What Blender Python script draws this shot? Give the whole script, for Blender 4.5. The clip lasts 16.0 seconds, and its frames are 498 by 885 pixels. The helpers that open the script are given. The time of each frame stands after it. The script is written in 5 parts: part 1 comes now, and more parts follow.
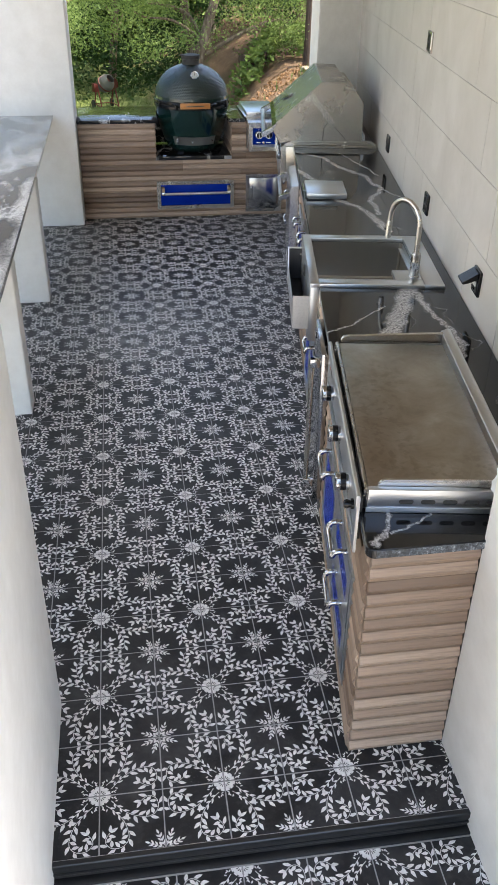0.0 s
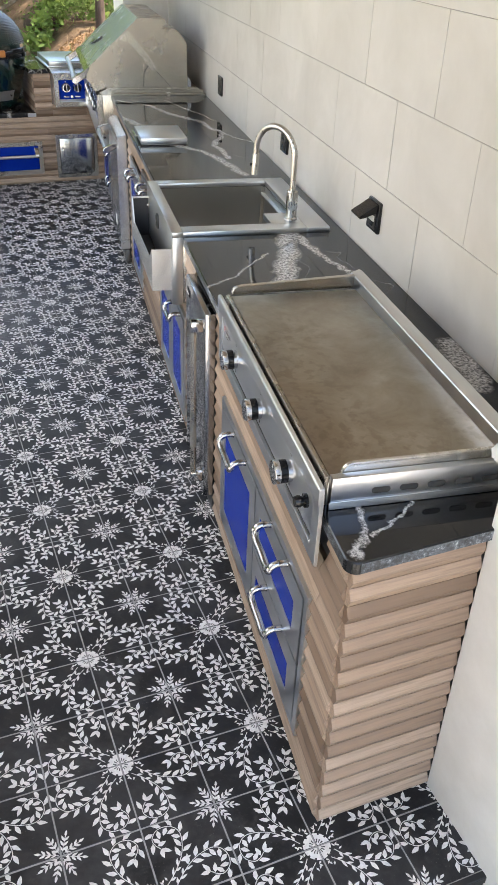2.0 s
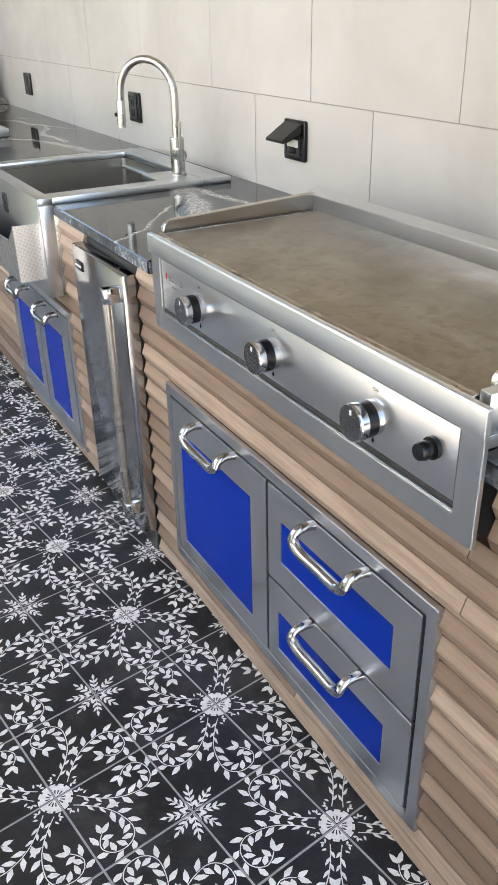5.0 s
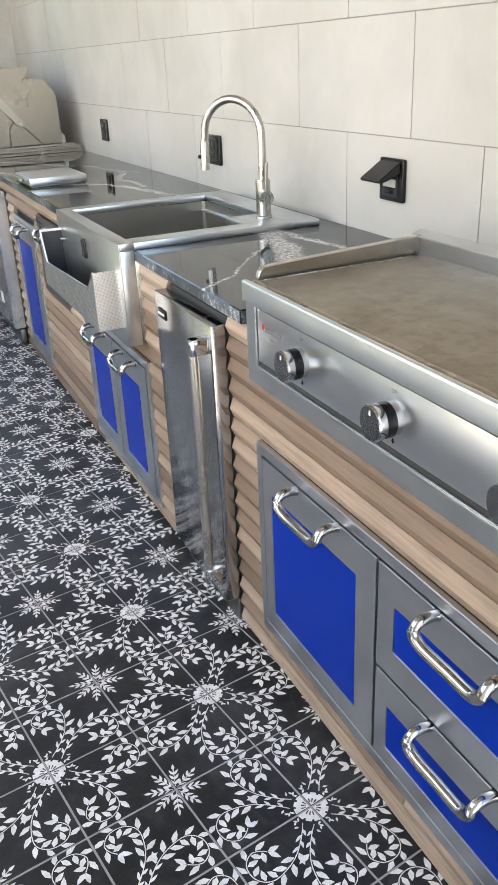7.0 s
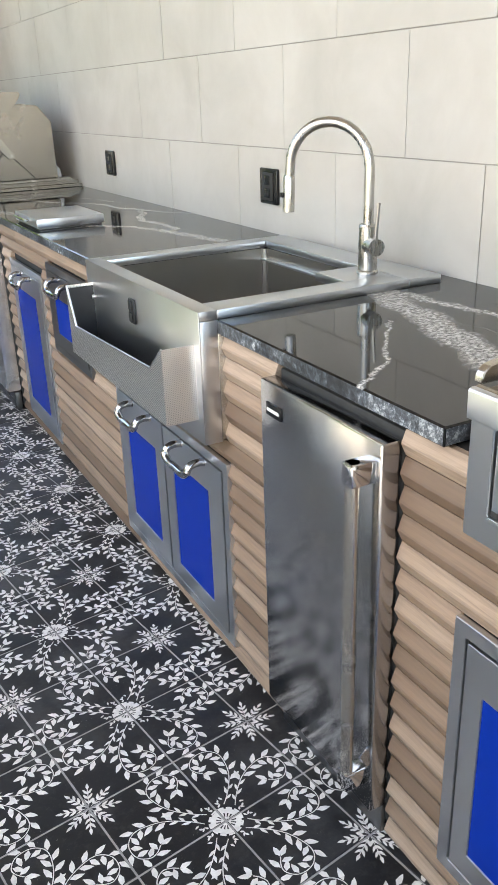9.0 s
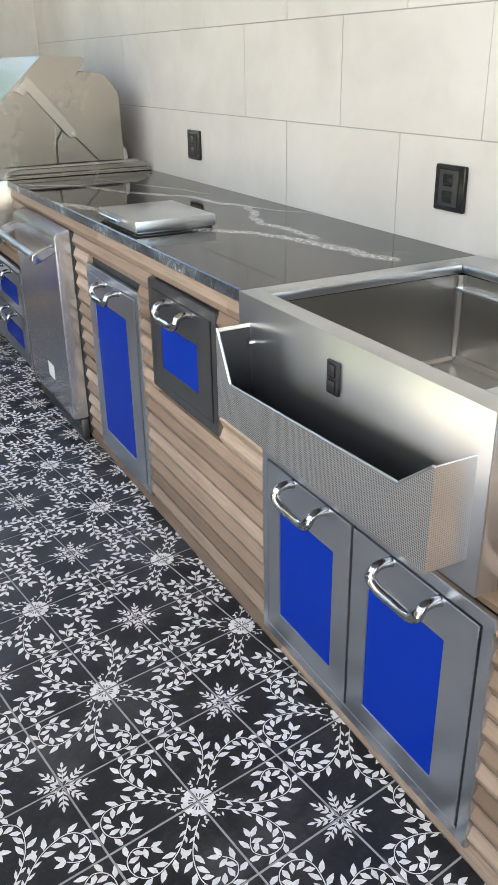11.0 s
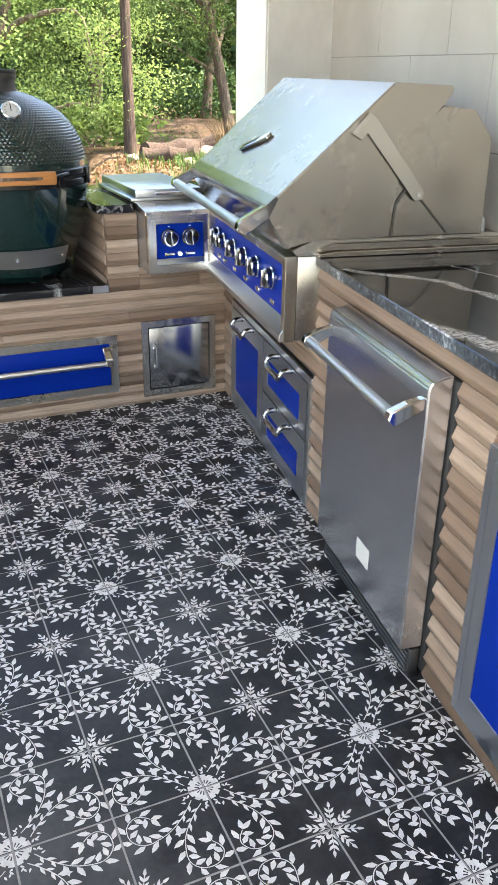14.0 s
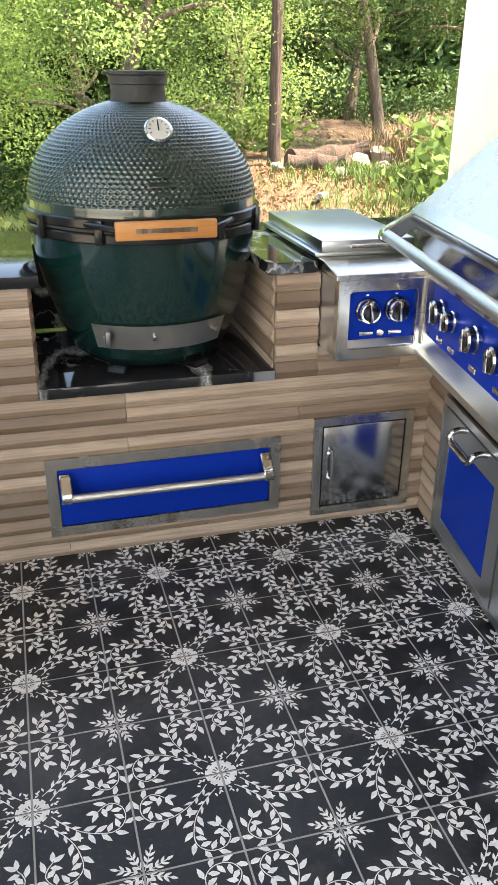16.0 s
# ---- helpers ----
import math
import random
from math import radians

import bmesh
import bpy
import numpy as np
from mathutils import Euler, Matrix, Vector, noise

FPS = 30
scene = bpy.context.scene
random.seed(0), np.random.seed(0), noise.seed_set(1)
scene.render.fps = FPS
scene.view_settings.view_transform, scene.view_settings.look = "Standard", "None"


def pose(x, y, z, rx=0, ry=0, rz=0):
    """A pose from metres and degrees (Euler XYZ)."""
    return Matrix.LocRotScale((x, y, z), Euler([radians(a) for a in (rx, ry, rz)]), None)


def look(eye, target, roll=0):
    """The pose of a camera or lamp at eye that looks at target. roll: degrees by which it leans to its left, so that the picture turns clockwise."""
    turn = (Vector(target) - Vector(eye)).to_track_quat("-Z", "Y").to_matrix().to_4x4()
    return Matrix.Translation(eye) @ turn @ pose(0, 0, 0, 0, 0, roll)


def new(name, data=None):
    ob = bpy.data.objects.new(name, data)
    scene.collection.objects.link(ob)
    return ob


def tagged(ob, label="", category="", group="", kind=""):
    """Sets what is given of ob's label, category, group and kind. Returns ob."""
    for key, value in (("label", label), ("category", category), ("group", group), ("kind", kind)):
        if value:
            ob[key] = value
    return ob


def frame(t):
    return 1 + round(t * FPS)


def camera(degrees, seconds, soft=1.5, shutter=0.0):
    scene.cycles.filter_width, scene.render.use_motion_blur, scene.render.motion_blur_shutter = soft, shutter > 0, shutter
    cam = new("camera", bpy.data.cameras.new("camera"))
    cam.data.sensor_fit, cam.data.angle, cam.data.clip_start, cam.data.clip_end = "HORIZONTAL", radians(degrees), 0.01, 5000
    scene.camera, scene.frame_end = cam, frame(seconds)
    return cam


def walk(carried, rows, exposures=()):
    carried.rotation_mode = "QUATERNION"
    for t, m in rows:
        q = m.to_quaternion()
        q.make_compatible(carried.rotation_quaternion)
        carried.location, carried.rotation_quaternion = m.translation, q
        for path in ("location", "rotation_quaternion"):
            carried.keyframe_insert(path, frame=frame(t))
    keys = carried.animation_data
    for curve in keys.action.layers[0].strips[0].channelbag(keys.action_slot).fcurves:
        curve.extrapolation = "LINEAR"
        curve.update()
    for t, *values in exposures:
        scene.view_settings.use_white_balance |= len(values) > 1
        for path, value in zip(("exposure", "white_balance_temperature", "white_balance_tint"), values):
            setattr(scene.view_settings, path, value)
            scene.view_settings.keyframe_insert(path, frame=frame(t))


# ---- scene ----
cam = camera(33.9, 16.0)
PATH = [
    (0, (-0.6, -1.681, 2.39), (-0.342, -0.007, 1.326), 0.9),
    (0.5, (-0.661, -1.468, 2.258), (-0.314, 0.172, 1.168), 1.2),
    (1, (-0.671, -1.319, 2.188), (-0.216, 0.289, 1.089), 1.8),
    (1.5, (-0.638, -1.155, 2.072), (-0.067, 0.42, 0.98), 2.3),
    (2, (-0.679, -1.019, 1.984), (-0.011, 0.528, 0.907), 2.6),
    (2.5, (-0.724, -0.891, 1.943), (0.007, 0.641, 0.886), 1.9),
    (3, (-0.706, -0.755, 1.851), (0.077, 0.767, 0.817), 1.1),
    (3.2, (-0.669, -0.687, 1.777), (0.138, 0.832, 0.756), 0.5),
    (5.3, (-0.8, -0.321, 1.42), (0.282, 1.07, 0.474), -1.4),
    (5.5, (-0.816, -0.31, 1.414), (0.263, 1.078, 0.461), -1.5),
    (6, (-0.799, -0.263, 1.396), (0.244, 1.152, 0.442), -1.9),
    (6.5, (-0.75, -0.216, 1.403), (0.249, 1.253, 0.484), -2.4),
    (7, (-0.724, -0.14, 1.399), (0.256, 1.379, 0.544), -2.7),
    (7.5, (-0.675, -0.019, 1.384), (0.316, 1.524, 0.585), -2.7),
    (8, (-0.655, 0.124, 1.364), (0.367, 1.665, 0.6), -2.5),
    (8.2, (-0.655, 0.232, 1.348), (0.386, 1.76, 0.586), -2.3),
    (10.3, (-0.674, 1.063, 1.363), (0.43, 2.509, 0.531), -1.7),
    (10.5, (-0.677, 1.145, 1.365), (0.426, 2.59, 0.53), -1.5),
    (11, (-0.616, 1.406, 1.365), (0.457, 2.867, 0.519), -0.9),
    (11.5, (-0.582, 1.636, 1.37), (0.442, 3.13, 0.521), -0.4),
    (12, (-0.596, 1.891, 1.404), (0.377, 3.419, 0.557), 0.1),
    (12.5, (-0.544, 2.092, 1.414), (0.38, 3.656, 0.575), 0.3),
    (13, (-0.481, 2.316, 1.432), (0.39, 3.912, 0.599), 0.6),
    (13.5, (-0.487, 2.599, 1.43), (0.325, 4.228, 0.599), 0.8),
    (14, (-0.46, 2.84, 1.427), (0.291, 4.497, 0.595), 0.9),
    (14.5, (-0.402, 3.081, 1.442), (0.302, 4.754, 0.602), 1.1),
    (15, (-0.374, 3.359, 1.429), (0.271, 5.054, 0.585), 0.8),
    (15.5, (-0.385, 3.652, 1.444), (0.198, 5.367, 0.596), 0.7),
    (16, (-0.312, 3.982, 1.429), (0.183, 5.729, 0.59), 0.6),
]
walk(cam, [(t, look(eye, target, roll)) for t, eye, target, roll in PATH], [(0, 2.32, 7300, 12), (1.5, 2.66, 7450, 12), (3.2, 2.86, 7850, 12.5), (5.3, 2.94, 7450, 11.5), (12, 3.06, 7450, 10.5), (14.5, 3.2, 7650, 10), (16, 3.28, 8300, 9.5)])

# ---- light ----
world = bpy.data.worlds.new("sky")
scene.world = world
world.use_nodes = True
wn = world.node_tree.nodes
sky = wn.new("ShaderNodeTexSky")
sky.sky_type = "NISHITA"
sky.sun_disc = False
SUN_FROM = Vector((0.62, -0.16, 1.05)).normalized()
sky.sun_elevation = math.asin(SUN_FROM.z)
sky.sun_rotation = math.atan2(SUN_FROM.x, SUN_FROM.y)
wn["Background"].inputs["Strength"].default_value = 0.15
world.node_tree.links.new(sky.outputs[0], wn["Background"].inputs["Color"])
sun = new("sun", bpy.data.lights.new("sun", "SUN"))
sun.data.energy, sun.data.angle, sun.data.color = 4.5, radians(0.6), (1.0, 0.94, 0.84)
sun.matrix_world = look(SUN_FROM * 30, (0, 0, 0))
# daylight entering by the open west side over the bar
lamp = new("opening_daylight", bpy.data.lights.new("opening_daylight", "AREA"))
lamp.data.shape, lamp.data.size, lamp.data.size_y, lamp.data.energy, lamp.data.color = "RECTANGLE", 4.8, 2.2, 12.0, (0.97, 0.98, 1.0)
lamp.matrix_world = look((-1.93, 2.1, 2.15), (3.0, 2.1, 1.2))


# ---- materials ----
def mat(name, color, rough=0.5, metal=0.0, **kw):
    m = bpy.data.materials.new(name)
    m.use_nodes = True
    p = m.node_tree.nodes["Principled BSDF"]
    p.inputs["Base Color"].default_value = (*color, 1)
    p.inputs["Roughness"].default_value = rough
    p.inputs["Metallic"].default_value = metal
    for k, v in kw.items():
        p.inputs[k.replace("_", " ")].default_value = v
    return m


def node(m, kind, **kw):
    n = m.node_tree.nodes.new(kind)
    for k, v in kw.items():
        n.inputs[k.replace("_", " ")].default_value = v
    return n


def wire(m, a, b):
    m.node_tree.links.new(a, b)


def coords(m, scale=(1, 1, 1), space="Object"):
    tc, mp = node(m, "ShaderNodeTexCoord"), node(m, "ShaderNodeMapping")
    mp.inputs["Scale"].default_value = scale
    wire(m, tc.outputs[space], mp.inputs["Vector"])
    return mp.outputs[0]


def world_coords(m, scale=(1, 1, 1)):
    ge, mp = node(m, "ShaderNodeNewGeometry"), node(m, "ShaderNodeMapping")
    mp.inputs["Scale"].default_value = scale
    wire(m, ge.outputs["Position"], mp.inputs["Vector"])
    return mp.outputs[0]


def noise_tex(m, vec, scale, detail=4.0, rough=0.55, dist=0.0):
    n = node(m, "ShaderNodeTexNoise", Scale=scale, Detail=detail, Roughness=rough, Distortion=dist)
    wire(m, vec, n.inputs["Vector"])
    return n.outputs["Fac"]


def ramp(m, fac, stops):
    r = node(m, "ShaderNodeValToRGB")
    while len(r.color_ramp.elements) < len(stops):
        r.color_ramp.elements.new(0.5)
    for e, (at, c) in zip(r.color_ramp.elements, stops):
        e.position = at
        e.color = (c, c, c, 1) if isinstance(c, (int, float)) else (*c, 1)
    wire(m, fac, r.inputs["Fac"])
    return r.outputs["Color"]


def mixc(m, fac, a, b, mode="MIX"):
    n = m.node_tree.nodes.new("ShaderNodeMix")
    n.data_type, n.blend_type = "RGBA", mode
    for sock, v in ((n.inputs[0], fac), (n.inputs[6], a), (n.inputs[7], b)):
        if isinstance(v, (int, float)):
            sock.default_value = v
        elif isinstance(v, tuple):
            sock.default_value = (*v, 1)
        else:
            wire(m, v, sock)
    return n.outputs[2]


def math_node(m, op, a, b=0.0):
    n = m.node_tree.nodes.new("ShaderNodeMath")
    n.operation = op
    for sock, v in ((n.inputs[0], a), (n.inputs[1], b)):
        if isinstance(v, (int, float)):
            sock.default_value = v
        else:
            wire(m, v, sock)
    return n.outputs[0]


def psock(m, name):
    return m.node_tree.nodes["Principled BSDF"].inputs[name]


def bump(m, height, strength=0.2, dist=0.01):
    b = node(m, "ShaderNodeBump", Strength=strength, Distance=dist)
    wire(m, height, b.inputs["Height"])
    wire(m, b.outputs[0], psock(m, "Normal"))


def rand_out(m):
    return node(m, "ShaderNodeObjectInfo").outputs["Random"]


# black cement tile with dusty wear, and its pale printed ornament
TILE = mat("black_tile", (0.03, 0.03, 0.032), 0.5, 0.0, Specular_IOR_Level=0.36)
v = world_coords(TILE)
dust = ramp(TILE, noise_tex(TILE, v, 1.7, 8, 0.72), [(0.48, 0.0), (0.72, 1.0)])
fine = noise_tex(TILE, v, 55, 5, 0.7)
col = mixc(TILE, dust, (0.0085, 0.0088, 0.0100), (0.070, 0.070, 0.071))
col = mixc(TILE, ramp(TILE, fine, [(0.52, 0.0), (0.8, 0.45)]), col, (0.075, 0.075, 0.075))
col = mixc(TILE, math_node(TILE, "MULTIPLY", rand_out(TILE), 0.4), col, (0.018, 0.019, 0.022))
# pale specks of set cement, thicker where the floor is dusty
speck = math_node(TILE, "MULTIPLY", ramp(TILE, noise_tex(TILE, v, 190, 3, 0.75), [(0.66, 0.0), (0.72, 1.0)]), ramp(TILE, noise_tex(TILE, v, 4.5, 4, 0.6), [(0.50, 0.0), (0.66, 0.8)]))
# a scuffed patch of cement dust
far_off = node(TILE, "ShaderNodeVectorMath")
far_off.operation = "DISTANCE"
wire(TILE, v, far_off.inputs[0])
far_off.inputs[1].default_value = (-0.62, 3.55, 0.0)
scuff = math_node(TILE, "MULTIPLY", ramp(TILE, far_off.outputs["Value"], [(0.08, 0.8), (0.75, 0.0)]), ramp(TILE, noise_tex(TILE, v, 6, 7, 0.75), [(0.40, 0.15), (0.62, 1.0)]))
col = mixc(TILE, scuff, col, (0.20, 0.20, 0.20))
wire(TILE, mixc(TILE, speck, col, (0.26, 0.26, 0.255)), psock(TILE, "Base Color"))
wire(TILE, ramp(TILE, fine, [(0.3, 0.36), (0.8, 0.6)]), psock(TILE, "Roughness"))
bump(TILE, fine, 0.12, 0.002)

PRINT = mat("tile_print", (0.6, 0.58, 0.55), 0.55)
v = world_coords(PRINT)
wire(PRINT, mixc(PRINT, ramp(PRINT, noise_tex(PRINT, v, 60, 5, 0.7), [(0.35, 0.0), (0.75, 1.0)]), (0.78, 0.765, 0.74), (0.55, 0.535, 0.515)), psock(PRINT, "Base Color"))

GROUT = mat("grout", (0.2, 0.195, 0.19), 0.9)
v = world_coords(GROUT)
wire(GROUT, mixc(GROUT, noise_tex(GROUT, v, 30, 5), (0.22, 0.215, 0.21), (0.40, 0.39, 0.38)), psock(GROUT, "Base Color"))

# wood-look strips: tone by piece, long grain
WOOD = mat("wood_strip", (0.3, 0.2, 0.13), 0.55)
v = coords(WOOD, (2.6, 62, 62))
grain = noise_tex(WOOD, v, 2.6, 7, 0.62, 0.7)
rnd = rand_out(WOOD)
tone = ramp(WOOD, rnd, [(0.0, (0.138, 0.086, 0.056)), (0.3, (0.22, 0.145, 0.100)), (0.65, (0.322, 0.224, 0.162)), (1.0, (0.45, 0.334, 0.252))])
col = mixc(WOOD, ramp(WOOD, grain, [(0.36, 1.0), (0.60, 0.0)]), tone, mixc(WOOD, 0.50, tone, (0.09, 0.058, 0.04)))
broad = noise_tex(WOOD, coords(WOOD, (1.1, 9, 9)), 1.7, 3)
col = mixc(WOOD, ramp(WOOD, broad, [(0.45, 0.0), (0.7, 0.3)]), col, (0.28, 0.20, 0.14))
wire(WOOD, col, psock(WOOD, "Base Color"))
wire(WOOD, ramp(WOOD, grain, [(0.3, 0.42), (0.7, 0.62)]), psock(WOOD, "Roughness"))
bump(WOOD, grain, 0.10, 0.001)


def brushed(name, color, rough, along=(2.0, 420, 420), spread=0.03):
    m = mat(name, color, rough, 1.0)
    big = noise_tex(m, coords(m), 2.5, 4, 0.6)
    wire(m, mixc(m, ramp(m, big, [(0.3, 0.0), (0.7, 1.0)]), tuple(c * 0.92 for c in color), tuple(min(1, c * 1.05) for c in color)), psock(m, "Base Color"))
    hair = noise_tex(m, coords(m, along), 5, 3, 0.6)
    wear = math_node(m, "ADD", math_node(m, "MULTIPLY", hair, 0.15), math_node(m, "MULTIPLY", big, 0.85))
    wire(m, ramp(m, wear, [(0.3, rough - spread * 0.5), (0.7, rough + spread)]), psock(m, "Roughness"))
    bump(m, noise_tex(m, coords(m), 3.2, 2, 0.4), 0.08, 0.012)
    return m


STEEL = brushed("brushed_steel", (0.58, 0.602, 0.628), 0.29)
STEEL_V = brushed("brushed_steel_upright", (0.66, 0.67, 0.69), 0.25, (260, 260, 2.0), 0.03)
STEEL_DEEP = brushed("dark_brushed_steel_upright", (0.42, 0.425, 0.44), 0.17, (260, 260, 2.0), 0.05)
STEEL_DARK = brushed("dark_steel", (0.20, 0.20, 0.205), 0.36)
STEEL_WARM = brushed("satin_steel", (0.40, 0.368, 0.325), 0.26)
STEEL_ARM = brushed("satin_steel_arm", (0.52, 0.495, 0.455), 0.26)
CHROME = mat("chrome", (0.56, 0.56, 0.57), 0.08, 1.0)
HANDLE = mat("handle_chrome", (0.43, 0.43, 0.44), 0.09, 1.0)
NICKEL = brushed("brushed_nickel", (0.47, 0.455, 0.43), 0.27, (60, 60, 2))
PLATE = mat("griddle_plate", (0.25, 0.21, 0.165), 0.42, 1.0)
v = coords(PLATE)
st = noise_tex(PLATE, v, 5, 7, 0.68, 0.8)
plate_col = ramp(PLATE, st, [(0.25, (0.22, 0.18, 0.14)), (0.5, (0.295, 0.256, 0.21)), (0.75, (0.385, 0.345, 0.295))])
# burnt-on spots, gathered in patches
spots = math_node(PLATE, "MULTIPLY", ramp(PLATE, noise_tex(PLATE, v, 34, 3, 0.55), [(0.50, 0.0), (0.60, 0.28)]), ramp(PLATE, noise_tex(PLATE, v, 2.6, 3, 0.5), [(0.48, 0.0), (0.60, 1.0)]))
wire(PLATE, mixc(PLATE, spots, plate_col, (0.15, 0.115, 0.085)), psock(PLATE, "Base Color"))
wire(PLATE, ramp(PLATE, noise_tex(PLATE, v, 9, 6, 0.7), [(0.3, 0.30), (0.7, 0.52)]), psock(PLATE, "Roughness"))
bump(PLATE, noise_tex(PLATE, v, 26, 5, 0.6), 0.08, 0.003)
BASIN = brushed("basin_steel", (0.44, 0.42, 0.385), 0.30)
SATIN = brushed("satin_plate", (0.56, 0.55, 0.53), 0.34)
psock(SATIN, "Metallic").default_value = 0.85
CHROME_DARK = mat("dark_chrome", (0.34, 0.34, 0.345), 0.14, 1.0)
KNURL = mat("knurled_steel", (0.55, 0.55, 0.55), 0.33, 1.0)
v = coords(KNURL, (1, 1, 1))
wv = node(KNURL, "ShaderNodeTexVoronoi", Scale=230.0)
wire(KNURL, v, wv.inputs["Vector"])
bump(KNURL, wv.outputs["Distance"], 0.7, 0.002)
MESH = mat("perforated_steel", (0.6, 0.6, 0.6), 0.34, 1.0)
sx = node(MESH, "ShaderNodeSeparateXYZ")
wire(MESH, coords(MESH, (1504.4, 1504.4, 1504.4)), sx.inputs[0])
holes = math_node(MESH, "ADD", math_node(MESH, "ADD", math_node(MESH, "SINE", sx.outputs["X"]), math_node(MESH, "SINE", sx.outputs["Y"])), math_node(MESH, "SINE", sx.outputs["Z"]))
holes = math_node(MESH, "MULTIPLY", holes, 0.5)
wire(MESH, ramp(MESH, holes, [(0.05, (0.80, 0.80, 0.79)), (0.45, (0.26, 0.26, 0.27))]), psock(MESH, "Base Color"))

BLUE = mat("blue_enamel", (0.0, 0.03, 0.40), 0.25, 0.0, Specular_IOR_Level=0.06)
v = coords(BLUE)
wire(BLUE, mixc(BLUE, noise_tex(BLUE, v, 4, 4), (0.0, 0.019, 0.235), (0.0, 0.026, 0.30)), psock(BLUE, "Base Color"))
BLACK = mat("black_plastic", (0.008, 0.008, 0.009), 0.22, 0.0, Specular_IOR_Level=0.3)
BLACK_MATT = mat("black_matt", (0.02, 0.02, 0.02), 0.7)
wire(BLACK_MATT, mixc(BLACK_MATT, noise_tex(BLACK_MATT, coords(BLACK_MATT), 40, 4), (0.012, 0.012, 0.012), (0.035, 0.035, 0.035)), psock(BLACK_MATT, "Base Color"))
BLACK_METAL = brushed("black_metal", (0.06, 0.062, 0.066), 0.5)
RED = mat("red_mark", (0.5, 0.02, 0.01), 0.5)
GREY_MARK = mat("grey_mark", (0.12, 0.12, 0.12), 0.6)
PALE_MARK = mat("pale_mark", (0.65, 0.65, 0.62), 0.5)


def stone(name, dark, pale, width, scale=1.0, thin=0.010, rough=0.06):
    m = mat(name, dark, rough, 0.0, Specular_IOR_Level=0.36)
    v = world_coords(m, (1.45, 0.62, 1))
    warp = node(m, "ShaderNodeTexNoise", Scale=1.6 * scale, Detail=5.0, Roughness=0.6)
    wire(m, v, warp.inputs["Vector"])
    vv = node(m, "ShaderNodeVectorMath")
    vv.operation = "MULTIPLY_ADD"
    wire(m, warp.outputs["Color"], vv.inputs[0])
    vv.inputs[1].default_value = (0.55, 0.55, 0.55)
    wire(m, v, vv.inputs[2])
    big = noise_tex(m, vv.outputs[0], 1.15 * scale, 2, 0.4)
    d1 = math_node(m, "ABSOLUTE", math_node(m, "SUBTRACT", big, 0.5))
    small = noise_tex(m, vv.outputs[0], 2.7 * scale, 3, 0.5)
    d2 = math_node(m, "ABSOLUTE", math_node(m, "SUBTRACT", small, 0.47))
    speck = noise_tex(m, v, 90, 5, 0.75)
    ve = math_node(m, "MULTIPLY", ramp(m, d1, [(0.0, 1.0), (width, 0.0)]), ramp(m, speck, [(0.38, 0.25), (0.58, 1.0)]))
    vs = math_node(m, "MULTIPLY", ramp(m, d2, [(0.0, 1.0), (thin, 0.0)]), ramp(m, noise_tex(m, v, 2.0, 3), [(0.48, 0.0), (0.6, 0.8)]))
    col = mixc(m, math_node(m, "MAXIMUM", ve, vs), mixc(m, noise_tex(m, v, 5, 6, 0.7), dark, tuple(c * 1.9 for c in dark)), pale)
    wire(m, col, psock(m, "Base Color"))
    return m


SLAB = stone("black_marble", (0.010, 0.010, 0.011), (0.50, 0.50, 0.49), 0.030, 1.2, 0.012)


def vein_mask(m, p, a, b, width):
    """1 on the line from a to b in the counter's plan, fading to 0 at the width."""
    def vm(op, x, y=None):
        n = m.node_tree.nodes.new("ShaderNodeVectorMath")
        n.operation = op
        for sock, val in zip(n.inputs, (x, y)):
            if isinstance(val, tuple):
                sock.default_value = val
            elif val is not None:
                wire(m, val, sock)
        return n

    ba = (b[0] - a[0], b[1] - a[1], 0.0)
    pa = vm("SUBTRACT", p, (*a, 0.0)).outputs[0]
    k = math_node(m, "DIVIDE", vm("DOT_PRODUCT", pa, ba).outputs["Value"], ba[0] ** 2 + ba[1] ** 2)
    k.node.use_clamp = True
    sc = vm("SCALE", ba)
    wire(m, k, sc.inputs["Scale"])
    d = vm("LENGTH", vm("SUBTRACT", pa, sc.outputs[0]).outputs[0]).outputs["Value"]
    return ramp(m, math_node(m, "DIVIDE", d, width), [(0.45, 1.0), (1.0, 0.0)])


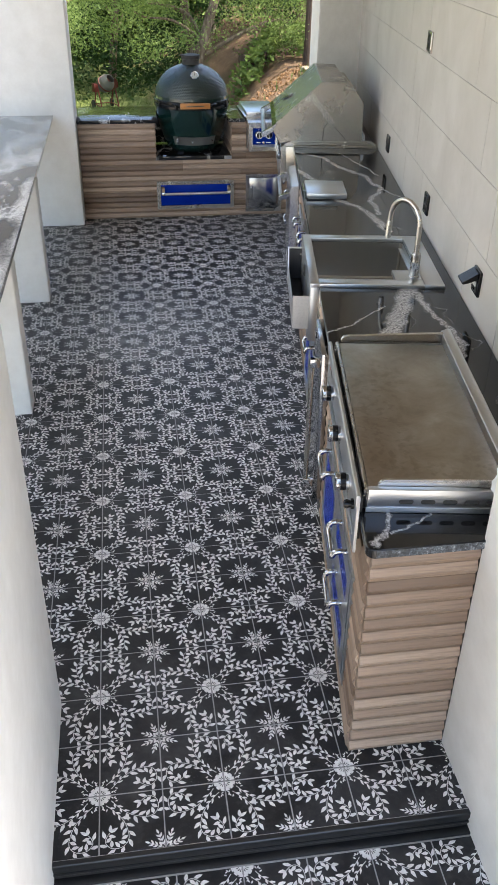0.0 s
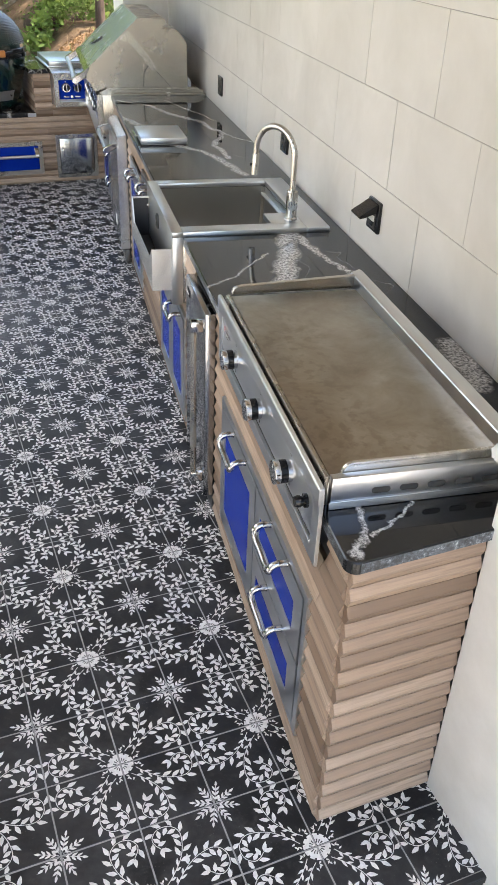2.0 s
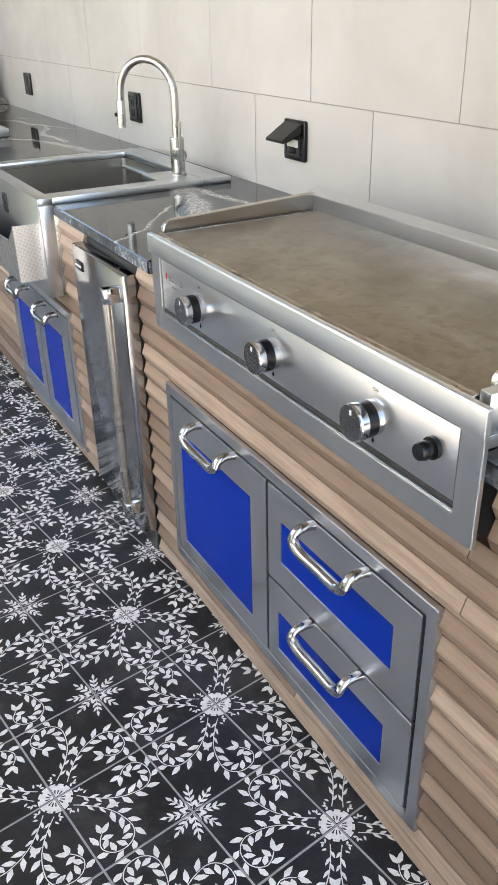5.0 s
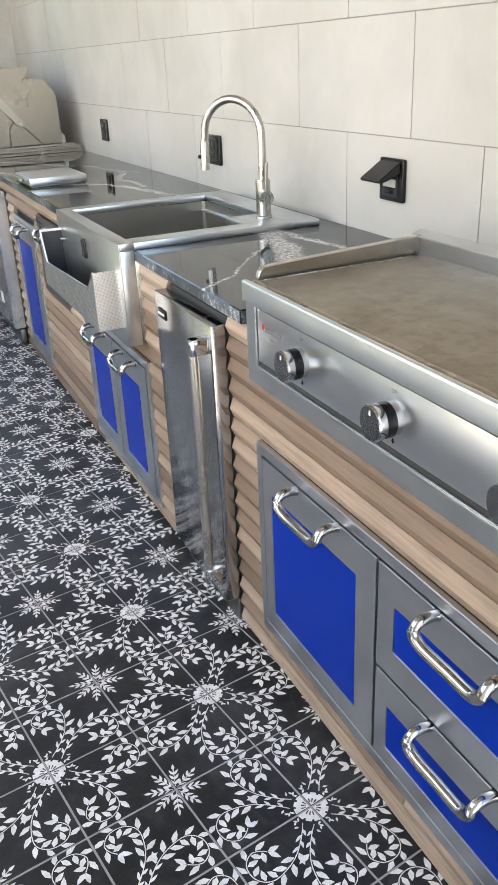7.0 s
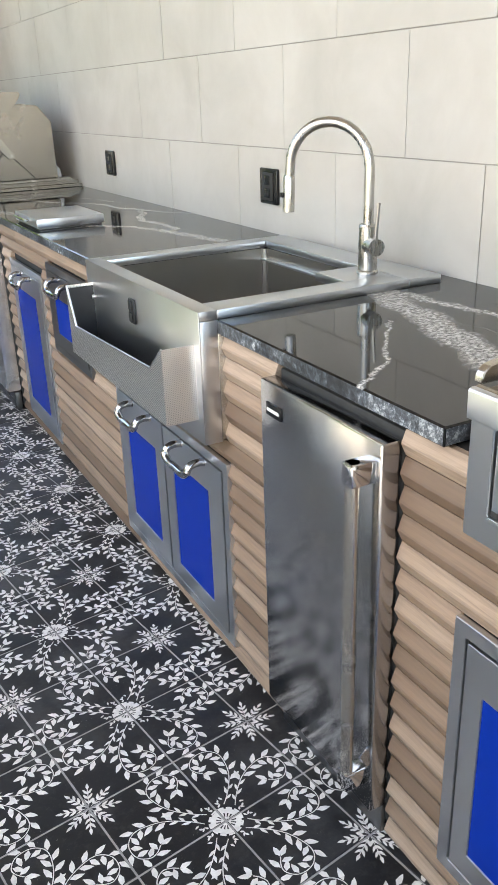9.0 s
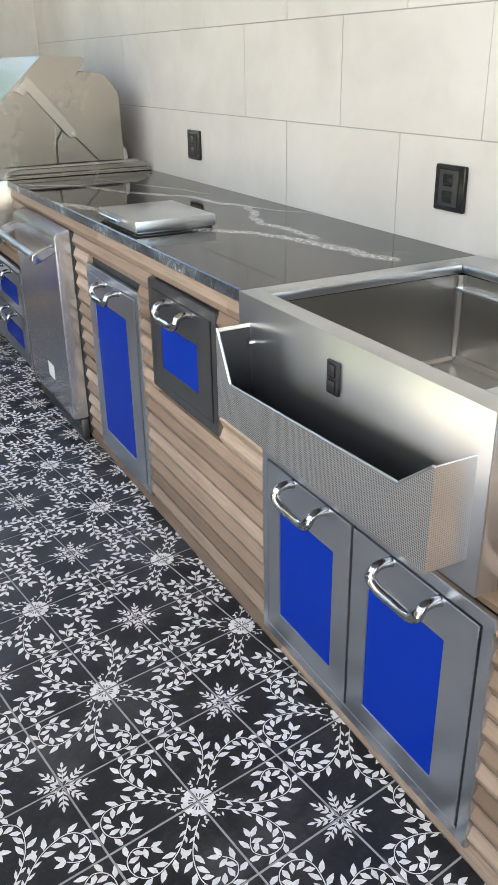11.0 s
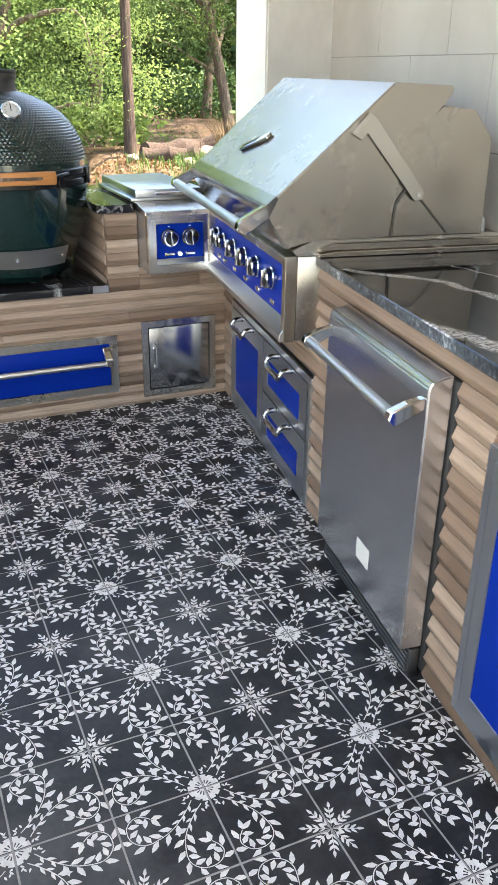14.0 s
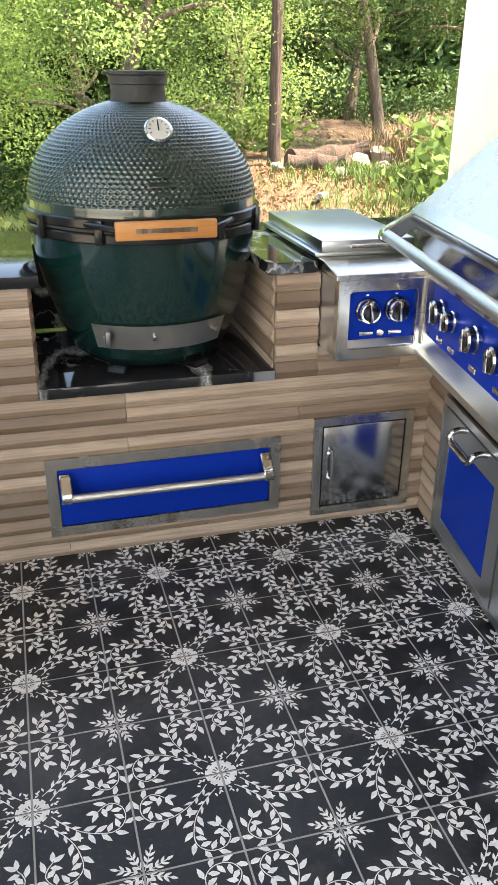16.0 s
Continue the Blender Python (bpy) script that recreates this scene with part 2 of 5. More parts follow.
def veined_run():
    """Black marble for the long worktop: broad crystalline veins along their own lines, and fine threads between."""
    m = mat("veined_black_marble", (0.010, 0.010, 0.011), 0.05, 0.0, Specular_IOR_Level=0.33)
    v = world_coords(m)
    flat = node(m, "ShaderNodeVectorMath")
    flat.operation = "MULTIPLY_ADD"
    warp = node(m, "ShaderNodeTexNoise", Scale=7.0, Detail=5.0, Roughness=0.62)
    wire(m, v, warp.inputs["Vector"])
    wire(m, warp.outputs["Color"], flat.inputs[0])
    flat.inputs[1].default_value = (0.11, 0.11, 0.0)
    wire(m, v, flat.inputs[2])
    drop = node(m, "ShaderNodeVectorMath")
    drop.operation = "MULTIPLY_ADD"
    wire(m, flat.outputs[0], drop.inputs[0])
    drop.inputs[1].default_value = (1, 1, 0)
    drop.inputs[2].default_value = (-0.055, -0.055, 0)
    p = drop.outputs[0]
    lines = [
        (0.055, [(0.48, 1.43), (0.60, 1.65), (0.74, 1.96)]),
        (0.020, [(0.76, 1.90), (0.76, 1.62), (0.78, 1.31), (0.70, 1.17)]),
        (0.007, [(0.23, 1.50), (0.42, 1.63), (0.56, 1.76)]),
        (0.050, [(0.78, 0.86), (0.72, 0.60)]),
        (0.011, [(0.15, 0.26), (0.09, 0.16), (0.035, 0.06)]),
        (0.006, [(0.08, 0.11), (0.15, 0.13), (0.25, 0.19)]),
        (0.024, [(0.99, 4.36), (1.09, 4.11), (1.11, 3.77), (0.98, 3.47), (0.93, 3.19)]),
        (0.028, [(0.66, 3.66), (0.80, 3.47), (0.87, 3.27), (0.91, 2.86)]),
        (0.034, [(0.62, 4.46), (0.68, 4.20), (0.72, 3.98)]),
        (0.022, [(0.76, 4.86), (0.92, 4.66), (0.98, 4.33)]),
        (0.010, [(1.24, 3.42), (1.18, 3.58), (1.11, 3.77)]),
        (0.008, [(1.08, 4.80), (1.14, 4.50), (1.20, 4.10)]),
    ]
    mask = None
    for width, pts in lines:
        for a, b in zip(pts, pts[1:]):
            k = vein_mask(m, p, a, b, width)
            mask = k if mask is None else math_node(m, "MAXIMUM", mask, k)
    crystal = ramp(m, noise_tex(m, v, 95, 4, 0.75), [(0.40, 0.12), (0.60, 1.0)])
    small = noise_tex(m, flat.outputs[0], 3.4, 3, 0.5)
    thread = ramp(m, math_node(m, "ABSOLUTE", math_node(m, "SUBTRACT", small, 0.47)), [(0.0, 1.0), (0.006, 0.0)])
    thread = math_node(m, "MULTIPLY", thread, ramp(m, noise_tex(m, v, 2.0, 3), [(0.52, 0.0), (0.64, 0.5)]))
    mask = math_node(m, "MAXIMUM", math_node(m, "MULTIPLY", mask, crystal), thread)
    ground = mixc(m, noise_tex(m, v, 5, 6, 0.7), (0.006, 0.006, 0.0065), (0.015, 0.015, 0.016))
    wire(m, mixc(m, mask, ground, (0.52, 0.51, 0.50)), psock(m, "Base Color"))
    return m


SLAB_RUN = veined_run()
SLAB_LIGHT = stone("veined_marble", (0.035, 0.036, 0.04), (0.70, 0.70, 0.68), 0.14, 1.5, 0.05)
SLAB_EDGE = mat("rough_marble_edge", (0.06, 0.065, 0.07), 0.42)
v = world_coords(SLAB_EDGE)
sp = noise_tex(SLAB_EDGE, v, 70, 6, 0.8)
ed = math_node(SLAB_EDGE, "ADD", sp, math_node(SLAB_EDGE, "MULTIPLY", noise_tex(SLAB_EDGE, v, 6, 3), 0.5))
wire(SLAB_EDGE, ramp(SLAB_EDGE, ed, [(0.68, (0.010, 0.011, 0.013)), (0.83, (0.085, 0.10, 0.12)), (0.94, (0.5, 0.53, 0.55))]), psock(SLAB_EDGE, "Base Color"))
bump(SLAB_EDGE, sp, 0.5, 0.004)

WALLTILE = mat("cream_wall_tile", (0.62, 0.59, 0.53), 0.5)
v = world_coords(WALLTILE)
cl = noise_tex(WALLTILE, v, 3.0, 6, 0.6, 0.4)
col = mixc(WALLTILE, ramp(WALLTILE, cl, [(0.35, 0.0), (0.7, 1.0)]), (0.515, 0.494, 0.465), (0.42, 0.40, 0.37))
col = mixc(WALLTILE, math_node(WALLTILE, "MULTIPLY", rand_out(WALLTILE), 0.35), col, (0.435, 0.413, 0.38))
wire(WALLTILE, mixc(WALLTILE, ramp(WALLTILE, noise_tex(WALLTILE, v, 120, 4, 0.7), [(0.6, 0.0), (0.85, 0.3)]), col, (0.40, 0.38, 0.34)), psock(WALLTILE, "Base Color"))
bump(WALLTILE, noise_tex(WALLTILE, v, 45, 5), 0.06, 0.003)
WALLGROUT = mat("wall_grout", (0.30, 0.285, 0.265), 0.9)
PLASTER = mat("white_plaster", (0.74, 0.73, 0.70), 0.85)
v = world_coords(PLASTER)
pn = noise_tex(PLASTER, v, 9, 6, 0.65)
wire(PLASTER, mixc(PLASTER, ramp(PLASTER, pn, [(0.3, 0.0), (0.75, 1.0)]), (0.73, 0.722, 0.70), (0.64, 0.628, 0.602)), psock(PLASTER, "Base Color"))
bump(PLASTER, noise_tex(PLASTER, v, 38, 6, 0.7), 0.14, 0.006)

CEILING = mat("stained_ceiling", (0.32, 0.28, 0.24), 0.7)
v = world_coords(CEILING, (1, 12, 1))
wire(CEILING, mixc(CEILING, noise_tex(CEILING, v, 3, 5), (0.36, 0.315, 0.27), (0.28, 0.24, 0.20)), psock(CEILING, "Base Color"))
EGG_LOW = mat("dark_green_glaze", (0.004, 0.028, 0.022), 0.16, 0.0, Coat_Weight=0.5, Coat_Roughness=0.05)
wire(EGG_LOW, mixc(EGG_LOW, noise_tex(EGG_LOW, coords(EGG_LOW), 6, 4), (0.002, 0.014, 0.0125), (0.003, 0.020, 0.0175)), psock(EGG_LOW, "Base Color"))
CERAMIC_WOOD = mat("amber_wood", (0.42, 0.17, 0.045), 0.5)
wire(CERAMIC_WOOD, mixc(CERAMIC_WOOD, noise_tex(CERAMIC_WOOD, coords(CERAMIC_WOOD, (3, 30, 30)), 6, 5), (0.50, 0.21, 0.06), (0.32, 0.12, 0.03)), psock(CERAMIC_WOOD, "Base Color"))
DIAL = mat("dial_face", (0.42, 0.42, 0.40), 0.3)
SHEET = mat("plastic_sheet", (0.62, 0.64, 0.66), 0.35)

BARK = mat("bark", (0.12, 0.09, 0.065), 0.95)
v = coords(BARK, (7, 7, 1.2))
bk = noise_tex(BARK, v, 3, 7, 0.7, 0.6)
wire(BARK, ramp(BARK, bk, [(0.3, (0.04, 0.028, 0.02)), (0.55, (0.15, 0.11, 0.08)), (0.75, (0.30, 0.25, 0.20))]), psock(BARK, "Base Color"))
bump(BARK, bk, 0.9, 0.05)
CEDAR = mat("cedar_bark", (0.22, 0.12, 0.08), 0.95)
v = coords(CEDAR, (14, 14, 0.8))
bk = noise_tex(CEDAR, v, 3, 7, 0.7, 0.5)
wire(CEDAR, ramp(CEDAR, bk, [(0.3, (0.025, 0.014, 0.010)), (0.6, (0.085, 0.054, 0.04)), (0.8, (0.16, 0.125, 0.10))]), psock(CEDAR, "Base Color"))
bump(CEDAR, bk, 0.9, 0.04)


def leafmat(name, a, b, trans=0.35):
    m = mat(name, a, 0.6, 0.0, Specular_IOR_Level=0.18)
    ge = node(m, "ShaderNodeNewGeometry")
    clump = ramp(m, noise_tex(m, world_coords(m), 0.5, 4), [(0.36, 0.0), (0.64, 1.0)])
    f = math_node(m, "ADD", math_node(m, "MULTIPLY", ge.outputs["Random Per Island"], 0.4), math_node(m, "MULTIPLY", clump, 0.6))
    c = mixc(m, f, a, b)
    wire(m, c, psock(m, "Base Color"))
    tr = node(m, "ShaderNodeBsdfTranslucent")
    wire(m, mixc(m, 0.3, c, (0.15, 0.22, 0.06)), tr.inputs["Color"])
    ms = node(m, "ShaderNodeMixShader", Fac=trans)
    p = m.node_tree.nodes["Principled BSDF"]
    wire(m, p.outputs[0], ms.inputs[1])
    wire(m, tr.outputs[0], ms.inputs[2])
    wire(m, ms.outputs[0], m.node_tree.nodes["Material Output"].inputs["Surface"])
    return m


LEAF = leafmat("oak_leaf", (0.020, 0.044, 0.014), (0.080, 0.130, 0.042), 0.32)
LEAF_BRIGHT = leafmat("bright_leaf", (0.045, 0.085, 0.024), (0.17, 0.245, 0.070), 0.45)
# lit copy of the oak leaf: sunshine on the near crowns put into the colour
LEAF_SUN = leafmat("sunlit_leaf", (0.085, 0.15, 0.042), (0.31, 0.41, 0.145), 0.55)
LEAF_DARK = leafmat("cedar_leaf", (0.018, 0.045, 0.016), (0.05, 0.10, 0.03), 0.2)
GRASS = leafmat("grass_blade", (0.035, 0.075, 0.018), (0.10, 0.155, 0.04), 0.3)
STRAW = leafmat("dry_grass", (0.085, 0.055, 0.032), (0.17, 0.12, 0.07), 0.1)
LITTER = leafmat("fallen_leaf", (0.10, 0.048, 0.024), (0.26, 0.15, 0.075), 0.1)
EARTH = mat("earth", (0.3, 0.2, 0.12), 0.95)
v = world_coords(EARTH)
g1 = noise_tex(EARTH, v, 0.35, 5, 0.6)
g2 = noise_tex(EARTH, v, 9, 7, 0.75)
dirt = ramp(EARTH, g2, [(0.3, (0.06, 0.034, 0.02)), (0.52, (0.135, 0.078, 0.043)), (0.7, (0.20, 0.145, 0.095))])
sward = ramp(EARTH, g2, [(0.3, (0.05, 0.08, 0.022)), (0.6, (0.14, 0.18, 0.05)), (0.8, (0.22, 0.25, 0.08))])
sx = node(EARTH, "ShaderNodeSeparateXYZ")
wire(EARTH, world_coords(EARTH), sx.inputs[0])
edge = math_node(EARTH, "ADD", math_node(EARTH, "MULTIPLY", sx.outputs["X"], 0.16), math_node(EARTH, "MULTIPLY", g1, 0.9))
# unseen ground round the porch, made pale to bounce sunlight indoors
west = ramp(EARTH, math_node(EARTH, "ADD", math_node(EARTH, "MULTIPLY", sx.outputs["Y"], 0.05), math_node(EARTH, "MULTIPLY", g1, 0.2)), [(0.52, 1.0), (0.62, 0.0)])
pale_bounce = ramp(EARTH, g2, [(0.3, (0.36, 0.32, 0.27)), (0.7, (0.60, 0.56, 0.50))])
land = mixc(EARTH, ramp(EARTH, edge, [(0.50, 0.0), (0.68, 1.0)]), sward, dirt)
wire(EARTH, mixc(EARTH, west, land, pale_bounce), psock(EARTH, "Base Color"))
bump(EARTH, g2, 0.8, 0.06)
ROCK = mat("limestone", (0.45, 0.40, 0.32), 0.9)
wire(ROCK, mixc(ROCK, noise_tex(ROCK, coords(ROCK), 8, 7, 0.7), (0.12, 0.088, 0.06), (0.27, 0.23, 0.18)), psock(ROCK, "Base Color"))
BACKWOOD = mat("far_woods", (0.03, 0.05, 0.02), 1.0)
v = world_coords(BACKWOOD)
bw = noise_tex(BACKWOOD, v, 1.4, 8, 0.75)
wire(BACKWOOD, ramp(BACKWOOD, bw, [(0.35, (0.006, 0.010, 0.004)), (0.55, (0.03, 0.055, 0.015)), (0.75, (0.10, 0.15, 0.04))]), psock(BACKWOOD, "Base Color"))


# ---- building helpers ----
def raw(name, data, parent=None, m=None):
    ob = new(name, data)
    if parent is not None:
        ob.parent = parent
    if m is not None:
        ob.matrix_basis = m
    return ob


def mesh_from(name, bm, mats, smooth=24):
    me = bpy.data.meshes.new(name)
    bmesh.ops.recalc_face_normals(bm, faces=bm.faces)
    bm.to_mesh(me)
    bm.free()
    for mm in mats if isinstance(mats, (list, tuple)) else [mats]:
        me.materials.append(mm)
    if smooth:
        me.shade_smooth()
        me.set_sharp_from_angle(angle=radians(smooth))
    return me


def part(name, bm, mats, parent, label="", smooth=24):
    ob = raw(name, mesh_from(name, bm, mats, smooth), parent)
    return tagged(ob, label)


def thing(name, m, label, category, group="", kind=""):
    ob = new(name)
    ob.empty_display_size = 0.1
    ob.matrix_basis = m
    return tagged(ob, label, category, group, kind)


def solo(name, bm, mats, label, category, m=None, group="", kind="", smooth=24):
    ob = raw(name, mesh_from(name, bm, mats, smooth), None, m)
    return tagged(ob, label, category, group, kind)


def box(x0, x1, y0, y1, z0, z1, b=0.0, seg=2, mi=0):
    bm = bmesh.new()
    bmesh.ops.create_cube(bm, size=1, matrix=Matrix.LocRotScale(((x0 + x1) / 2, (y0 + y1) / 2, (z0 + z1) / 2), None, (x1 - x0, y1 - y0, z1 - z0)))
    if b:
        bmesh.ops.bevel(bm, geom=bm.edges[:], offset=b, segments=seg, affect="EDGES", profile=0.5)
    for f in bm.faces:
        f.material_index = mi
    return bm


def join(*bms):
    out = bms[0]
    for o in bms[1:]:
        me = bpy.data.meshes.new("tmp")
        o.to_mesh(me)
        o.free()
        out.from_mesh(me)
        bpy.data.meshes.remove(me)
    return out


def prism(poly, axis, lo, hi, b=0.0, seg=1, mi=0):
    """A polygon pushed along an axis: its points are (y, z) for axis x, (x, z) for y, (x, y) for z."""
    bm = bmesh.new()
    put = {"x": lambda p, s: (s, p[0], p[1]), "y": lambda p, s: (p[0], s, p[1]), "z": lambda p, s: (p[0], p[1], s)}[axis]
    lo_v = [bm.verts.new(put(p, lo)) for p in poly]
    hi_v = [bm.verts.new(put(p, hi)) for p in poly]
    bm.faces.new(lo_v)
    bm.faces.new(hi_v)
    for i in range(len(poly)):
        j = (i + 1) % len(poly)
        bm.faces.new((lo_v[i], lo_v[j], hi_v[j], hi_v[i]))
    bmesh.ops.recalc_face_normals(bm, faces=bm.faces)
    if b:
        bmesh.ops.bevel(bm, geom=bm.edges[:], offset=b, segments=seg, affect="EDGES")
    for f in bm.faces:
        f.material_index = mi
    return bm


def ring_frame(x0, x1, z0, z1, w, y0, y1, b=0.002):
    """A flat rectangular frame of width w between the depths y0 and y1."""
    bm = bmesh.new()
    layers = []
    for y in (y0, y1):
        for a in (0, w):
            layers.append([bm.verts.new(p) for p in ((x0 + a, y, z0 + a), (x1 - a, y, z0 + a), (x1 - a, y, z1 - a), (x0 + a, y, z1 - a))])
    fo, fi, bo, bi = layers
    for i in range(4):
        j = (i + 1) % 4
        for q in ((fo[i], fo[j], fi[j], fi[i]), (bo[i], bo[j], bi[j], bi[i]), (fo[i], fo[j], bo[j], bo[i]), (fi[i], fi[j], bi[j], bi[i])):
            bm.faces.new(q)
    bmesh.ops.recalc_face_normals(bm, faces=bm.faces)
    if b:
        bmesh.ops.bevel(bm, geom=bm.edges[:], offset=b, segments=2, affect="EDGES")
    return bm


def lathe(profile, n=48, axis="z", at=(0, 0, 0), mi=0):
    bm = bmesh.new()
    rings = []
    for r, h in profile:
        ring = []
        for i in range(n):
            a = 2 * math.pi * i / n
            c, s = r * math.cos(a), r * math.sin(a)
            p = {"z": (c, s, h), "y": (c, h, s), "x": (h, c, s)}[axis]
            ring.append(bm.verts.new((p[0] + at[0], p[1] + at[1], p[2] + at[2])))
        rings.append(ring)
    for a, b in zip(rings, rings[1:]):
        for i in range(n):
            j = (i + 1) % n
            bm.faces.new((a[i], a[j], b[j], b[i]))
    for ring in (rings[0], rings[-1]):
        bm.faces.new(ring)
    bmesh.ops.recalc_face_normals(bm, faces=bm.faces)
    for f in bm.faces:
        f.material_index = mi
    return bm


def tube(pts, radius, n=12, mi=0):
    """A round bar along the points; radius is one number, or one for each point."""
    pts = [Vector(p) for p in pts]
    n = n if n == 6 else max(n, 16)
    radii = [radius] * len(pts) if isinstance(radius, (int, float)) else radius
    bm = bmesh.new()
    rings, up = [], None
    for i, p in enumerate(pts):
        d = (pts[min(i + 1, len(pts) - 1)] - pts[max(i - 1, 0)]).normalized()
        if up is None:
            up = d.orthogonal().normalized()
        up = (up - d * up.dot(d)).normalized()
        side = d.cross(up)
        rings.append([bm.verts.new(p + radii[i] * (math.cos(2 * math.pi * k / n) * up + math.sin(2 * math.pi * k / n) * side)) for k in range(n)])
    for a, b in zip(rings, rings[1:]):
        for i in range(n):
            j = (i + 1) % n
            bm.faces.new((a[i], a[j], b[j], b[i]))
    bm.faces.new(rings[0])
    bm.faces.new(rings[-1])
    bmesh.ops.recalc_face_normals(bm, faces=bm.faces)
    for f in bm.faces:
        f.material_index = mi
    return bm


def curve_through(ctrl, steps=6):
    """Catmull-Rom points through the control points."""
    c = [Vector(p) for p in ctrl]
    c = [2 * c[0] - c[1]] + c + [2 * c[-1] - c[-2]]
    out = []
    for i in range(1, len(c) - 2):
        for k in range(steps):
            t = k / steps
            a, b, d, e = c[i - 1], c[i], c[i + 1], c[i + 2]
            out.append(0.5 * (2 * b + (d - a) * t + (2 * a - 5 * b + 4 * d - e) * t * t + (3 * b - a - 3 * d + e) * t**3))
    out.append(c[-2])
    return out


# the long counter stands a little askew to the floor tiles: x runs against its length, y into its depth
RUN = pose(0.030, 0.063, 0, 0, 0, -8.58) @ pose(0, 0, 0, 0, 0, -90)
WALL_V = 0.665
TOP = 0.905


def on_run(u, v=0.0, z=0.0):
    """A place at u metres from the counter's open end, its own x to the right of one who faces it."""
    return RUN @ Matrix.Translation((-u, v, z))


# ---- structure ----
def wall_box(name, x0, x1, y0, y1, z0, z1, label, material=None, b=0.012):
    return solo(name, box(x0, x1, y0, y1, z0, z1, b, 3), material or PLASTER, label, "wall", kind="structure")


CEIL = 3.30
floor_bed = solo("floor", box(-1.95, 2.0, -0.2035, 7.0, -0.20, 0.0017), GROUT, "grey grout bed under black patterned floor tiles", "floor", kind="structure", smooth=0)
lower_bed = solo("floor_lower", box(-2.2, 2.2, -3.2, -0.2225, -0.32, -0.0713), GROUT, "lower patio floor of black patterned tiles", "floor", kind="structure", smooth=0)
solo("ceiling", box(-1.95, 2.1, -1.25, 7.05, CEIL, CEIL + 0.15), CEILING, "plain stained porch ceiling", "ceiling", kind="structure")
wall_box("wall_near_east", 0.362, 0.92, -0.95, 0.062, -0.2, CEIL, "white plastered pier beside the counter's open end")
wall_box("wall_near_west", -1.30, -0.952, -1.0, 0.405, -0.2, CEIL, "white plastered pier at the way in")
wall_box("column_north_west", -1.80, -1.005, 6.085, 6.55, -0.2, CEIL, "white plastered column at the end of the bar")
solo("column_north_east", prism([(1.245, 6.48), (1.712, 6.724), (2.05, 6.724), (2.05, 7.0), (1.245, 6.83)], "z", -0.2, CEIL, 0.010, 2), PLASTER, "white plastered column behind the grill", "wall", kind="structure")
for i, y in enumerate((2.53, 4.215)):
    wall_box("bar_pier", -1.75, -1.215, y, y + 0.16, 0.0, 0.952, "white plastered pier carrying the bar top")
wall_box("bar_kerb", -1.95, -1.80, 0.45, 6.085, -0.2, 0.05, "low white plastered kerb along the open side under the bar")

# step edge: dark metal nosing with a groove
step = thing("step_edge", pose(0, 0, 0), "dark grey metal step edge between two tiled floors", "step", kind="structure")
part("nosing", prism([(-0.2220, -0.022), (-0.2220, 0.000), (-0.219, 0.004), (-0.2045, 0.004), (-0.2045, -0.022)], "x", -0.955, 0.365), BLACK_METAL, step)
part("riser", box(-0.955, 0.365, -0.2175, -0.2046, -0.0705, -0.0225), BLACK_MATT, step)
part("ledge", box(-0.955, 0.365, -0.2235, -0.2178, -0.046, -0.036, 0.002), BLACK_METAL, step)
part("toe_strip", box(-0.955, 0.365, -0.248, -0.2180, -0.0712, -0.062, 0.003), BLACK_METAL, step)

# tiled wall body
wall_east = raw("wall_east", mesh_from("wall_east", box(-6.95, 0.3, WALL_V + 0.0025, WALL_V + 0.25, -0.2, CEIL), WALLGROUT, 0), None, RUN)
tagged(wall_east, "cream stone-look tiled wall behind the counter", "wall", kind="structure")

# bar top
bar = thing("bar_top", pose(0, 0, 0), "white-veined dark marble bar top", "countertop")
part("slab", box(-1.86, -1.19, 0.45, 6.08, 0.953, 0.985, 0.004), SLAB_LIGHT, bar)

# ---- long counter ----
counter = thing("kitchen_counter_base", RUN, "outdoor kitchen base clad in wood-look strips", "counter")
core = join(
    prism([(-1.97, 0.012), (-0.016, 0.012), (-0.112, 0.655), (-1.97, 0.655)], "z", 0.0, 0.868), box(-2.75, -1.971, 0.012, 0.655, 0.0, 0.60),
    box(-5.05, -2.752, 0.012, 0.655, 0.0, 0.868), box(-6.60, -5.052, 0.012, 0.655, 0.0, 0.62))
part("carcass", core, BLACK_MATT, counter, smooth=0)

# stone top: one polygon with the griddle and sink cut out, its near end square to the floor tiles
t8 = math.tan(radians(8.58))
near = lambda vv: vv * t8 - 0.018
poly = [(-near(-0.018) - 0.026 * (1 - math.sin(a)), -0.018 + 0.026 * (1 - math.cos(a))) for a in [radians(90 - 15 * k) for k in range(7)]] + [(-0.183, -0.018), (-0.183, 0.452), (-1.25, 0.452), (-1.25, -0.018), (-1.985, -0.018), (-1.985, 0.60), (-2.745, 0.60),
        (-2.745, -0.018), (-5.058, -0.018), (-5.058, WALL_V - 0.002), (-near(WALL_V - 0.002), WALL_V - 0.002)]
top = prism(poly, "z", TOP - 0.033, TOP, 0.003)
for f in top.faces:
    n = f.normal
    f.material_index = 1 if abs(n.z) < 0.5 and len(f.verts) == 4 and f.calc_area() > 0.002 else 0
stone_top = thing("stone_worktop", RUN, "polished black marble worktop with white veins and rough edge", "countertop")
part("slab", top, [SLAB_RUN, SLAB_EDGE], stone_top, smooth=20)


